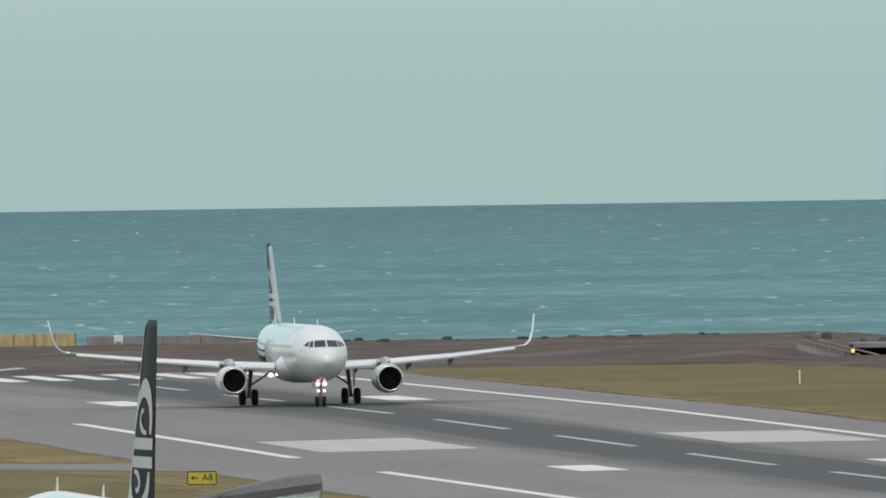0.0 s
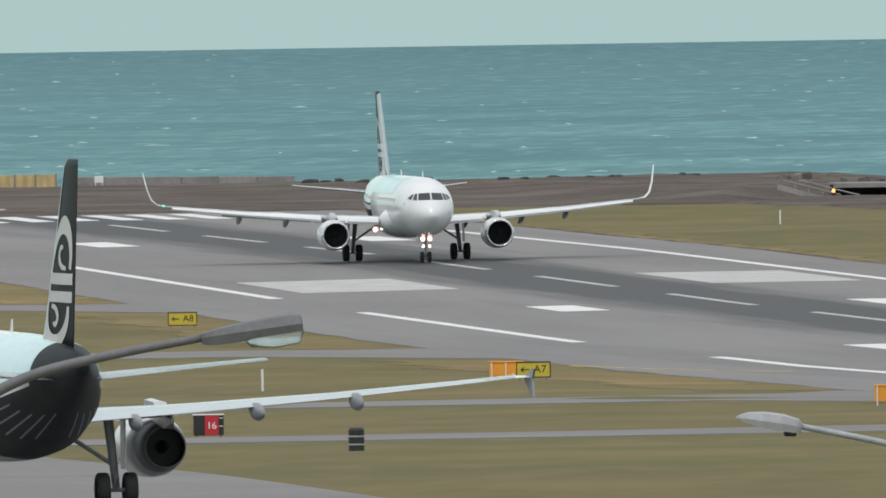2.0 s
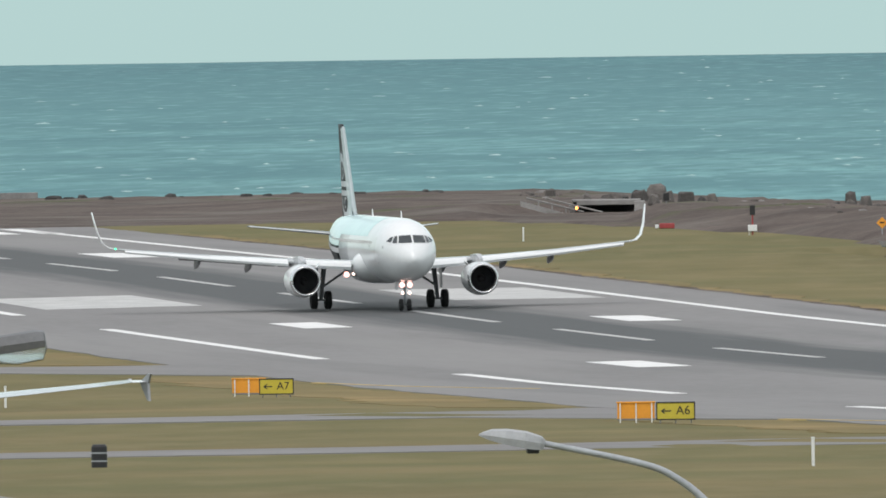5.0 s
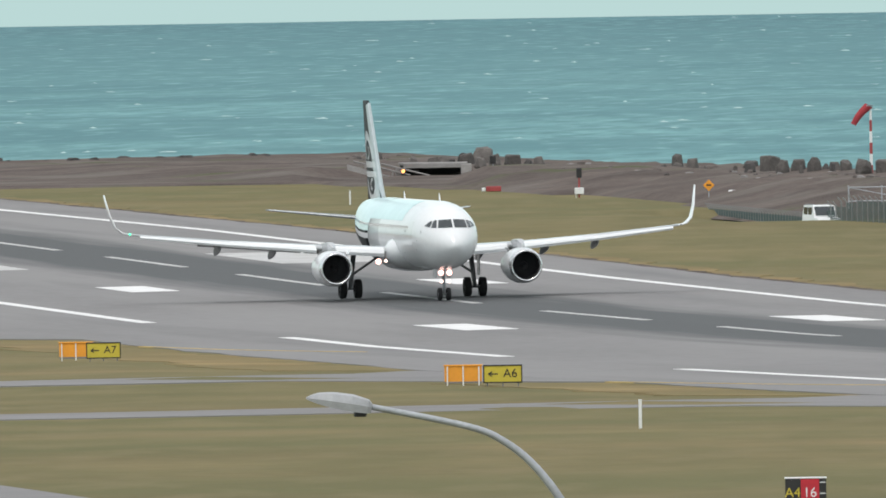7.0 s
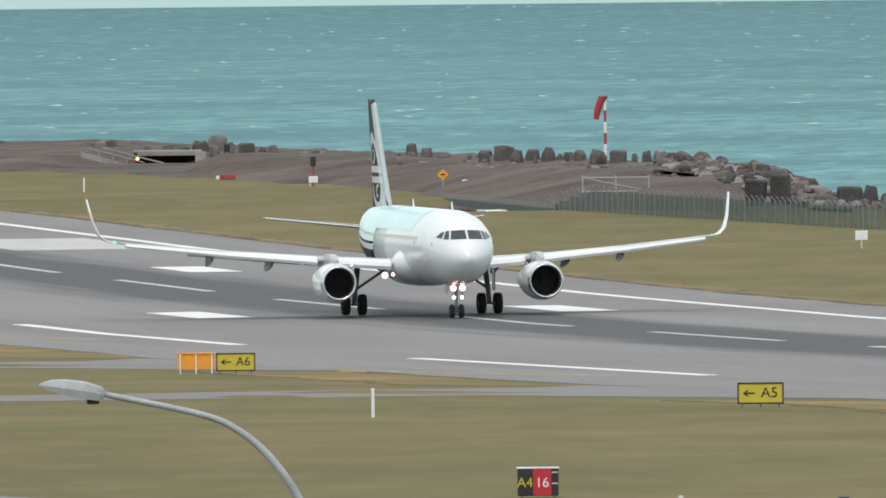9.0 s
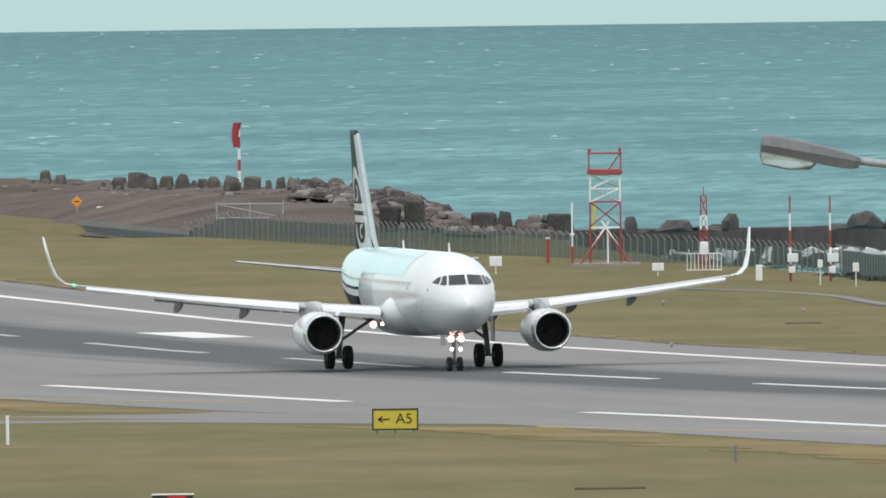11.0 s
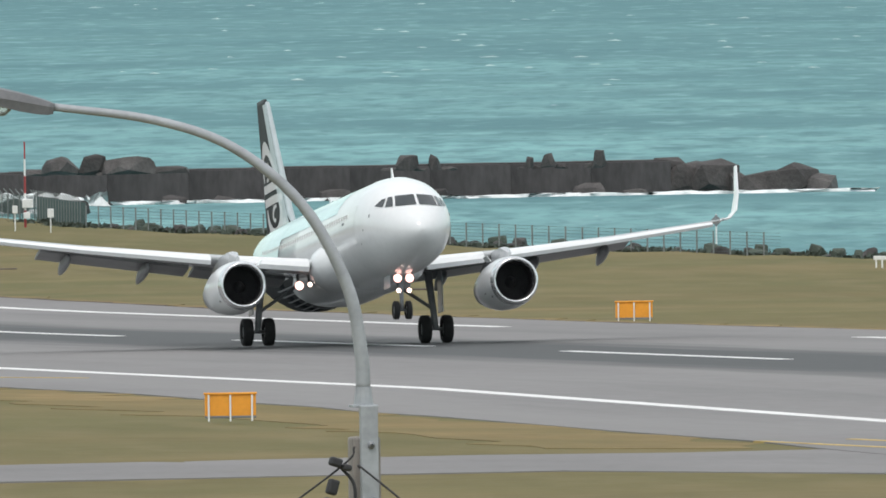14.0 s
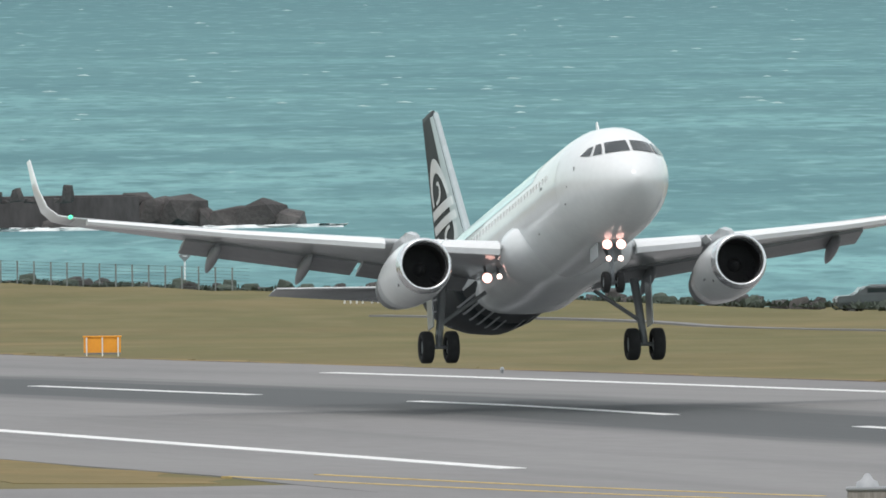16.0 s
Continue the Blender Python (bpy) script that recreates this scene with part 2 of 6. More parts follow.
def build_ground():
    bm = bmesh.new()
    xs = [-600, -400, -250] + list(range(-120, 128, 8)) + [130, 138, 145, 150, 155, 160, 165, 175, 186, 198, 206, 214, 222, 230] + list(range(240, 372, 3)) + [400, 450]
    ys = [-300, -100, 100, 250, 400] + list(range(500, 2040, 9)) + [2045, 2055, 2070, 2100, 2150]
    grid = []
    for y in ys:
        row = []
        for x in xs:
            c = coast(y) - x
            z = ground_z(y)
            if c < 0:
                z = z + c * 0.55 + 0.5 * noise.noise(Vector((x * 0.2, y * 0.2, 0)))
            if y > 2015:
                z -= (y - 2015) * 0.25
            if y > 500:
                z += 0.08 * noise.noise(Vector((x * 0.05, y * 0.03, 3.0))) * (0 if 130 < x < 215 else 1)
            if y > 500:
                z += fall(x) if x < 186 else 0
            if 245.5 < x < 258 and 1602 < y < 1660:
                z = min(z, ground_z(y) - 1.25)
            if x > 287 and 1150 < y < 1215:
                z = ground_z(y) - 0.5
            row.append(bm.verts.new((x, y, max(z, -5))))
        grid.append(row)
    for a, b in zip(grid, grid[1:]):
        for i in range(len(a) - 1):
            bm.faces.new((a[i], a[i + 1], b[i + 1], b[i]))
    ob = part("ground", bm, GRASS, smooth=True)
    tagged(ob, "dry mown airfield grass, olive and straw coloured", "ground", kind="structure")


def sea_material():
    m = material("teal_sea_water", (0.173, 0.345, 0.348), 0.75, vary=0.16, scale=0.009, fine=0.05, stretch=(1, 1, 1), spec=0.06)
    n, l = m.node_tree.nodes, m.node_tree.links
    b = n["Principled BSDF"]
    # darker and slightly bluer further out, from y 1700 to 4700
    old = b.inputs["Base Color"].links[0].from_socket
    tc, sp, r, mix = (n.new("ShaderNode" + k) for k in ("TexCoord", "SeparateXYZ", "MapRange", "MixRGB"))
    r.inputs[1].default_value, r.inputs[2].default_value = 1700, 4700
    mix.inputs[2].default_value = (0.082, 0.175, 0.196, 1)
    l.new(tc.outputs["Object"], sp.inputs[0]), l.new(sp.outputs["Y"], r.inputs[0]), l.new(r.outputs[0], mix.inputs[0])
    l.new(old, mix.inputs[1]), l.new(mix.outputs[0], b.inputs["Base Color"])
    wave_shade_bearing = 0.215            # mean bearing of sight, along which the painted wave streaks run
    # dark and light streaks paint the shading of wave faces into the colour
    blend_in(m, (0.094, 0.206, 0.222), 0.03, 0.42, 0.64, (0.5, 0.25, 1), 4.0, wave_shade_bearing)
    blend_in(m, (0.101, 0.215, 0.229), 0.24, 0.46, 0.66, (1, 0.16, 1), 8.0, wave_shade_bearing)
    blend_in(m, (0.215, 0.398, 0.400), 0.22, 0.54, 0.80, (1, 0.16, 1), 8.0, wave_shade_bearing)
    blend_in(m, (0.092, 0.196, 0.211), 0.75, 0.53, 0.82, (1, 0.16, 1), 6.0, wave_shade_bearing)
    blend_in(m, (0.399, 0.500, 0.510), 0.55, 0.70, 0.80, (0.8, 0.12, 1), 9.0, wave_shade_bearing)
    tc, t, u = n.new("ShaderNodeTexCoord"), n.new("ShaderNodeTexNoise"), n.new("ShaderNodeBump")
    t.inputs["Scale"].default_value, t.inputs["Detail"].default_value = 0.12, 6
    u.inputs["Strength"].default_value, u.inputs["Distance"].default_value = 0.5, 2.0
    l.new(tc.outputs["Object"], t.inputs["Vector"]), l.new(t.outputs["Fac"], u.inputs["Height"]), l.new(u.outputs[0], b.inputs["Normal"])
    return m


def build_sea():
    bm = bmesh.new()
    rows = []
    for y in (700, 1000, 1400, 1900, 2500, 3300, 4200, 4905):
        rows.append([bm.verts.new((x, y, 0)) for x in (-900, -400, 0, 300, 700, 1200, 1800, 2600)])
    for a, b in zip(rows, rows[1:]):
        for i in range(len(a) - 1):
            bm.faces.new((a[i], a[i + 1], b[i + 1], b[i]))
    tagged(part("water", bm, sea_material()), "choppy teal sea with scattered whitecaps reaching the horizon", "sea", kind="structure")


def build_paving():
    ob = part("runway", strip(152.5, 212.5, 560, 1846, 0.06, 10, ragged=0.25), PAVING)
    tagged(ob, "grey asphalt runway with dark tyre rubber along its middle", "runway", kind="structure")
    for y0, y1, f in ((658, 677, 0.28), (907, 929, 1.0), (1050, 1070, 1.0), (1252, 1272, 0.4), (1424, 1440, 0.2)):
        pts = [(84, y0), (138, y0), (146, y0 - 3), (154, y0 - 10), (154, y1 + 37 * f), (151.5, y1 + 36 * f), (147, y1 + 22 * f), (140, y1 + 10 * f), (130, y1 + 3 * f), (118, y1), (84, y1)]
        tagged(part("taxiway", outline_sheet(pts, 0.035), TAXI), "narrow grey asphalt taxiway leaving the runway", "taxiway", kind="structure")
    tagged(part("taxiway", strip(30, 88, 250, 1900, 0.045), TAXI), "grey asphalt taxiway beside the runway", "taxiway", kind="structure")
    fillet = [(84, 640), (114, 640), (108, 658), (100, 672), (92, 690), (84, 720)]
    tagged(part("taxiway", outline_sheet(fillet, 0.055), TAXI), "grey asphalt corner of a taxiway", "taxiway", kind="structure")
    for y0, y1 in ((690, 890), (966, 1038), (1108, 1240), (1286, 1415), (1448, 1700)):
        verge = strip(144.5, 152.2, y0, y1, 0.025, 3.5, ragged=1.6)
        tagged(part("verge", verge, DRY), "straw-coloured dry grass verge beside the runway", "verge", kind="structure")
    # earth-coloured strip paints the verge's shadow line along the far edge
    tagged(part("verge", strip(212.3, 213.3, 600, 1800, 0.05, 2.5, ragged=0.4), EARTH), "dark ragged earth-coloured strip painted as the verge's shadow beside the runway", "verge", kind="structure")
    tagged(part("verge", strip(213.0, 215.0, 600, 1800, 0.03, 4.0, ragged=0.9), DRY), "straw-coloured dry grass verge beside the runway", "verge", kind="structure")
    marks = thing("runway_marking", "white painted runway lines, bars and threshold stripes", "road marking", kind="structure")
    lift = 0.078
    for y0, y1 in ((1453, 1591), (1296, 1404), (1149, 1235), (999, 1088), (701, 935), (560, 610)):
        part("edge_stripe", strip(162.2, 163.1, y0, y1, lift), LINE, marks)
    for y0, y1 in ((560, 918), (992, 1820)):
        part("edge_stripe", strip(204.8, 205.7, y0, y1, lift), LINE, marks)
    for k in range(17):
        y = 1778 - 68.6 * k
        part("centre_stripe", strip(185.7, 186.3, y - 41, y, lift), LINE if k > 9 else WORN, marks)
    for x0, x1 in ((166.2, 176.5), (193.2, 203.2)):
        part("aiming_bar", strip(x0, x1, 1469, 1509, lift), WORN, marks)
    for y0, y1 in ((1390, 1408), (1241, 1262), (1666, 1690)):
        for x0, x1 in ((173.4, 176.4), (193.7, 197.0)):
            part("touchdown_bar", strip(x0, x1, y0, y1, lift), LINE, marks)
    for k in range(12):
        x = 164.6 + 3.6 * k
        part("threshold_stripe", strip(x, x + 1.8, 1806, 1838, lift), LINE, marks)
    for y in (1862, 1895):
        for sx in (-1, 1):
            b = bmesh.new()
            vs = [b.verts.new((183.5 + sx * u, y + v, ground_z(y + v) + lift + 0.1)) for u, v in ((0, 0), (0, 6), (4.2, 22), (4.2, 16))]
            b.faces.new(vs)
            part("arrow_bar", skirt(b), WORN, marks)
    lead = thing("taxi_marking", "faded yellow painted taxi guide line", "road marking", kind="structure")
    for x0, y0 in ((158, 1190), (158, 1015), (158, 860), (158.5, 672), (161.5, 672)):
        b = bmesh.new()
        pts = [(x0 - 6 + 0.9 * i, y0 + 26 - 6.4 * i + 0.22 * i * i) for i in range(9)]
        vs = [(b.verts.new((x, y, ground_z(y) + fall(x) + lift)), b.verts.new((x + 0.35, y, ground_z(y) + fall(x) + lift))) for x, y in pts]
        for p, q in zip(vs, vs[1:]):
            b.faces.new((p[0], p[1], q[1], q[0]))
        part("guide_line", skirt(b), YELLOW_LINE, lead)


# ---- aircraft: nose towards -y, origin on the ground between the main wheels ----
NOSE = -17.71
FUSELAGE = [(0.0, 3.35, 0.05, 0.05), (0.12, 3.36, 0.33, 0.30), (0.4, 3.40, 0.66, 0.60), (0.9, 3.48, 1.02, 0.96), (1.6, 3.60, 1.36, 1.34), (2.5, 3.72, 1.65, 1.68),
            (3.5, 3.80, 1.83, 1.90), (4.8, 3.85, 1.94, 2.03), (6.2, 3.87, 1.975, 2.07), (12, 3.87, 1.975, 2.07), (18, 3.87, 1.975, 2.07), (24.0, 3.87, 1.975, 2.07),
            (26.5, 3.95, 1.93, 1.97), (29, 4.16, 1.75, 1.74), (31.5, 4.42, 1.42, 1.44), (34, 4.70, 0.97, 1.06), (36, 4.92, 0.55, 0.68), (37.2, 5.05, 0.27, 0.36), (37.57, 5.08, 0.12, 0.18)]


def fus(s):
    """Middle height, half width and half height of the fuselage s metres behind the nose."""
    cols = list(zip(*FUSELAGE))
    return tuple(float(np.interp(s, cols[0], c)) for c in cols[1:])


def hull(s0, s1, n=40, a0=0.0, a1=360.0, out=0.0, step=0.0):
    """The fuselage's skin from s0 to s1; a0 to a1: the arc, from the right side over the top."""
    stations = [s for s in sorted({f[0] for f in FUSELAGE} | {s0, s1}) if s0 <= s <= s1]
    if step:
        stations = sorted(set(stations) | {s0 + (s1 - s0) * i / step for i in range(int(step) + 1)})
    loops = []
    full = a1 - a0 >= 359.9
    for s in stations:
        z, w, h = fus(s)
        count = n if full else n + 1
        loops.append([((w + out) * math.cos(q), s + NOSE, z + (h + out) * math.sin(q)) for q in (radians(a0 + (a1 - a0) * k / n) for k in range(count))])
    return rings(loops, closed=full, caps=full)


def foil(le, te, thick, n=9):
    """A wing section between leading and trailing edge: rows of (along, up)."""
    c = te - le
    top = [(le + c * 0.5 * (1 - math.cos(math.pi * i / n)), i / n) for i in range(n + 1)]
    prof = lambda s: thick * 2.6 * (math.sqrt(max(s, 0)) - s) * (1.0 if s < 1 else 0)
    pts = []
    for y, _ in top:
        s = (y - le) / c
        pts.append((y, prof(s) * 0.62))
    for y, _ in top[::-1][1:-1]:
        s = (y - le) / c
        pts.append((y, -prof(s) * 0.42))
    return pts


def surface(sections, vertical=False):
    """A wing or tail: sections of (span, leading edge, trailing edge, height, thickness)."""
    loops = []
    for x, le, te, z, th in sections:
        loops.append([(z + u, y + NOSE, x) if vertical else (x, y + NOSE, z + u) for y, u in foil(le, te, th)])
    return rings(loops)


def wheel(parent, name, r, w, x, y, z, tyre_mat):
    base = part(name, spin([(-w * 0.28, 0.02), (-w * 0.30, r * 0.5), (w * 0.30, r * 0.5), (w * 0.28, 0.02)], 20, "x", (0, 0, 0), caps=True), STRUT, parent, m=pose(x, y, z))
    prof = [(-w * 0.36, r * 0.52), (-w * 0.5, r * 0.68), (-w * 0.5, r * 0.86), (-w * 0.40, r * 0.97), (-w * 0.2, r), (w * 0.2, r), (w * 0.40, r * 0.97), (w * 0.5, r * 0.86), (w * 0.5, r * 0.68), (w * 0.36, r * 0.52)]
    part("tyre", spin(prof, 28, "x"), tyre_mat, base, smooth=True)
    return base


# strokes of the emblem on the fin: (share of the chord, height) and the width along each
FERN = [([(0.84, 8.18), (0.85, 8.75), (0.77, 9.32), (0.58, 9.62), (0.38, 9.5), (0.24, 9.05), (0.18, 8.55), (0.16, 8.18)], [0.3, 0.42, 0.55, 0.6, 0.58, 0.5, 0.42, 0.3]),
        ([(0.70, 8.2), (0.55, 8.28), (0.44, 8.55), (0.46, 8.85), (0.56, 8.9)], [0.12, 0.2, 0.26, 0.22, 0.08]),
        ([(0.16, 6.98), (0.18, 6.55), (0.26, 6.1), (0.42, 5.8), (0.62, 5.85), (0.76, 6.2), (0.82, 6.6), (0.83, 6.98)], [0.3, 0.42, 0.5, 0.55, 0.5, 0.45, 0.38, 0.25]),
        ([(0.32, 6.98), (0.46, 6.9), (0.55, 6.62), (0.5, 6.38), (0.42, 6.42)], [0.12, 0.2, 0.24, 0.2, 0.08]),
        ([(0.08, 6.5), (0.12, 6.1), (0.22, 5.7), (0.34, 5.5)], [0.06, 0.2, 0.2, 0.06])]


def fin_place(q, z, side):
    """The point on the fin's skin at a share q of its chord and a height z."""
    le, te, th = (float(np.interp(z, (5.35, 6.4, 11.55), c)) for c in ((28.6, 29.9, 34.6), (35.3, 35.6, 37.0), (0.70, 0.62, 0.38)))
    q = min(max(q, 0.03), 0.97)
    return (side * (th * 2.6 * (math.sqrt(q) - q) * (0.62 if side > 0 else 0.42) + 0.022), le + (te - le) * q + NOSE, z)


def fin_stroke(points, widths, side):
    """A painted band on the fin along a smooth line."""
    line = curve_points([(q, z, w) for (q, z), w in zip(points, widths)], 5)
    bm, last = bmesh.new(), None
    for i, p in enumerate(line):
        d = line[min(i + 1, len(line) - 1)] - line[max(i - 1, 0)]
        dq, dz = d.x * 4.2, d.y          # the chord is about 4.2 m long
        n = max(math.hypot(dq, dz), 1e-4)
        oq, oz = -dz / n * p.z / 2 / 4.2, dq / n * p.z / 2
        row = [bm.verts.new(fin_place(p.x + oq * f, p.y + oz * f, side)) for f in (-1, -0.33, 0.33, 1)]
        if last:
            for a in range(3):
                bm.faces.new((last[a], last[a + 1], row[a + 1], row[a]))
        last = row
    return bm


def build_aircraft(name, label, sharklets, lit, droop):
    plane = thing(name, label, "aircraft")
    wings, sprung = [], []
    # fuselage: white forward, black aft
    part("fuselage", hull(0.0, 22.6), WHITE, plane, "glossy white fuselage barrel", smooth=True)
    part("tail_cone", hull(22.6, 37.57, out=0.004), BLACK, plane, "black rear fuselage", smooth=True)
    # teal bands paint the sky's reflection onto the upper sides
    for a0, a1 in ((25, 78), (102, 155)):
        part("roof_band", hull(9.5, 22.5, 10, a0, a1, 0.008), TEAL, plane, "pale teal sky sheen painted along the upper fuselage", smooth=True)
    part("tail_band", hull(22.4, 33.0, 30, 4, 176, 0.012), TEAL_PALE, plane, "pale upper rear fuselage", smooth=True)
    for a0 in (-9, 180):
        part("cheat_line", hull(22.4, 33.0, 4, a0, a0 + 9, 0.013), WHITE, plane, "thin white line along the rear fuselage", smooth=True)
    for k in range(5):
        a = 196 + 13 * k
        for side in (0, 1):
            a0 = a if side == 0 else 540 - a - 6
            part("fern_stripe", hull(26.3 + 0.8 * k, 30.5 + 0.7 * k, 3, a0, a0 + 2.2, 0.014), STRUT, plane, "grey fern frond stripe", smooth=True)
    part("belly_paint", hull(20.2, 22.7, 24, 205, 335, 0.006), BLACK, plane, "black underside of the rear fuselage", smooth=True)
    for side in (1, -1):
        for s, q, w, h in ((2.9, 12, 0.10, 0.16), (3.6, -6, 0.07, 0.07), (4.3, -22, 0.12, 0.06), (7.4, 8, 0.34, 0.10), (9.2, -30, 0.14, 0.07)):
            z, wd, ht = fus(s)
            part("port", box(0.03, w, h, side * wd * math.cos(radians(q)), s + NOSE, z + ht * math.sin(radians(q)), 0.008), STRUT, plane, "small dark port or probe")
    for k in range(6 if sharklets else 0):
        for a0 in (214 + 9 * k, 540 - 214 - 9 * k - 2.5):
            part("fern_stripe", hull(20.6 + 0.3 * k, 24.6, 2, a0, a0 + 2.2, 0.012), FLAP_GREY, plane, "grey fern frond stripe", smooth=True)
    # belly fairing, swelling out over the wing roots
    loops = []
    for s, w, h, zc in ((10.4, 0.5, 0.2, 3.0), (11.0, 1.55, 0.65, 2.97), (11.8, 2.2, 0.95, 2.92), (12.6, 2.42, 1.1, 2.87), (13.6, 2.3, 1.14, 2.83), (14.6, 1.86, 1.15, 2.78), (17, 1.84, 1.15, 2.75), (19.5, 1.84, 1.12, 2.75), (21.4, 1.6, 0.88, 2.78), (23.0, 0.6, 0.35, 2.8)):
        loops.append([(w * math.copysign(abs(math.cos(q)) ** 0.8, math.cos(q)), s + NOSE, zc + h * math.copysign(abs(math.sin(q)) ** 0.85, math.sin(q))) for q in (2 * math.pi * k / 36 for k in range(36))])
    part("belly_fairing", rings(loops), WHITE, plane, smooth=True)
    # cockpit windows, set just proud of the skin
    for side in (1, -1):
        for corners in (((0.05, 4.42), (0.87, 4.39), (0.78, 4.85), (0.05, 4.89)), ((0.96, 4.39), (1.21, 4.39), (1.02, 4.81), (0.86, 4.84)), ((1.28, 4.41), (1.50, 4.49), (1.24, 4.74), (1.09, 4.79))):
            b = bmesh.new()
            n, grid = 4, []
            for i in range(n + 1):
                row = []
                for j in range(n + 1):
                    u, v = i / n, j / n
                    low = Vector(corners[0]).lerp(Vector(corners[1]), u)
                    top = Vector(corners[3]).lerp(Vector(corners[2]), u)
                    x, z = low.lerp(top, v)
                    a0, a1 = 0.3, 6.2
                    for _ in range(30):
                        s = (a0 + a1) / 2
                        zc, w, h = fus(s)
                        if (x / w) ** 2 + ((z - zc) / h) ** 2 > 1:
                            a0 = s
                        else:
                            a1 = s
                    row.append(b.verts.new((side * (x + 0.008), a1 + NOSE - 0.035, z + 0.012)))
                grid.append(row)
            for i in range(n):
                for j in range(n):
                    b.faces.new((grid[i][j], grid[i][j + 1], grid[i + 1][j + 1], grid[i + 1][j]))
            part("cockpit_window", b, GLASS, plane, "dark cockpit window")
    # cabin windows and doors
    for side in (1, -1):
        shared = None
        for k in range(38):
            s = 6.6 + 0.533 * k
            z, w, h = fus(s)
            if shared is None:
                shared = part("cabin_window", box(0.03, 0.24, 0.34, 0, 0, 0, 0.008), CABIN_PANE, plane, m=pose(side * (w * 0.976 - 0.008), s + NOSE, z + 0.45))
            else:
                o = new("cabin_window", shared.data)
                o.parent = plane
                o.matrix_basis = pose(side * (w * 0.976 - 0.008), s + NOSE, z + 0.45)
        for s in (5.3,):
            a0, a1 = (-20, 26) if side > 0 else (154, 200)
            part("door", hull(s - 0.41, s + 0.41, 6, a0, a1, 0.007), DOOR_WHITE, plane, smooth=True)
    # aerials and probes
    for s, tall in ((6.3, 0.45), (20.4, 0.42)):
        z, w, h = fus(s)
        part("aerial", rings([[(0.03, s + NOSE - 0.2, z + h), (0.03, s + NOSE + 0.2, z + h), (-0.03, s + NOSE + 0.2, z + h), (-0.03, s + NOSE - 0.2, z + h)],
                              [(0.015, s + NOSE + 0.1, z + h + tall), (0.015, s + NOSE + 0.3, z + h + tall), (-0.015, s + NOSE + 0.3, z + h + tall), (-0.015, s + NOSE + 0.1, z + h + tall)]]), WHITE, plane)
    # wings
    for side in (1, -1):
        zw = lambda x: 2.85 + (x - 1.9) * 0.088 + 0.0021 * (x - 1.9) ** 2
        secs = [(side * x, le, te, zw(x), th) for x, le, te, th in ((1.2, 11.6, 19.4, 0.85), (2.4, 12.4, 19.3, 0.80), (6.4, 14.55, 19.25, 0.56), (11.0, 17.0, 20.05, 0.36), (15.2, 19.2, 21.2, 0.22), (16.6, 19.95, 21.6, 0.17))]
        root = Vector((side * 1.9, 0.0, 2.85))
        wing = part("wing", surface(secs), GREY, plane, "light grey swept wing", smooth=True)
        hung = [wing]
        b = bmesh.new()
        for x0, x1 in ((2.5, 5.2), (6.3, 16.2)) if sharklets else ():
            loops = []
            for x in (x0, (x0 + x1) / 2, x1):
                le = float(np.interp(x, (1.2, 2.4, 6.4, 16.6), (11.6, 12.4, 14.55, 19.95)))
                th = float(np.interp(x, (2.4, 6.4, 16.6), (0.50, 0.40, 0.22)))
                z = zw(x) - 0.12
                loops.append([(side * x, le + NOSE + 0.28, z + th * 0.75), (side * x, le + NOSE - 0.06, z + th * 0.45), (side * x, le + NOSE - 0.20, z), (side * x, le + NOSE - 0.10, z - th * 0.4), (side * x, le + NOSE + 0.25, z - th * 0.35)])
            b = join(b, rings(loops))
        hung += [] if not sharklets else [part("slat", b, WHITE, wing, "white drooped leading-edge slat")]
        for x0, x1, te0, te1 in ((2.4, 6.3, 19.3, 19.25), (6.5, 12.6, 19.27, 20.45)) if sharklets else ():
            loops = []
            for x, te in ((x0, te0), (x1, te1)):
                loops.append([(side * x, te + NOSE - 0.75, zw(x) + 0.02), (side * x, te + NOSE + 0.25, zw(x) - 0.16), (side * x, te + NOSE + 0.72, zw(x) - 0.36), (side * x, te + NOSE + 0.2, zw(x) - 0.30), (side * x, te + NOSE - 0.75, zw(x) - 0.14)])
            hung.append(part("flap", rings(loops), FLAP_GREY, wing, "mid grey flap, partly lowered"))
        for x, length in ((4.3, 2.6), (8.3, 3.0), (11.5, 2.6)):
            te = float(np.interp(x, (2.4, 6.4, 16.6), (19.3, 19.25, 21.6)))
            loops = []
            for i in range(9):
                t = i / 8
                r = 0.24 * math.sin(math.pi * (0.04 + 0.92 * t)) ** 0.6
                loops.append([(side * x + 0.75 * r * math.cos(q), te + NOSE - length * 0.62 + length * t, zw(x) - (0.34 + 0.42 * t * t if sharklets else 0.12 + 0.1 * t) + 1.25 * r * math.sin(q)) for q in (2 * math.pi * k / 12 for k in range(12))])
            hung.append(part("flap_fairing", rings(loops), FLAP_GREY, wing, smooth=True))
        if sharklets:
            path = [(16.6, zw(16.6), 19.95, 21.6, 0.15), (17.15, zw(16.6) + 0.13, 20.3, 21.75, 0.13), (17.5, zw(16.6) + 0.48, 20.65, 21.95, 0.12), (17.72, zw(16.6) + 1.2, 21.2, 22.25, 0.1), (17.9, zw(16.6) + 2.45, 22.1, 22.75, 0.07)]
            loops = []
            for i, (x, z, le, te, th) in enumerate(path):
                tilt = radians((0, 25, 60, 80, 84)[i])
                loops.append([(side * (x - u * math.sin(tilt)), y + NOSE, z + u * math.cos(tilt)) for y, u in foil(le, te, th)])
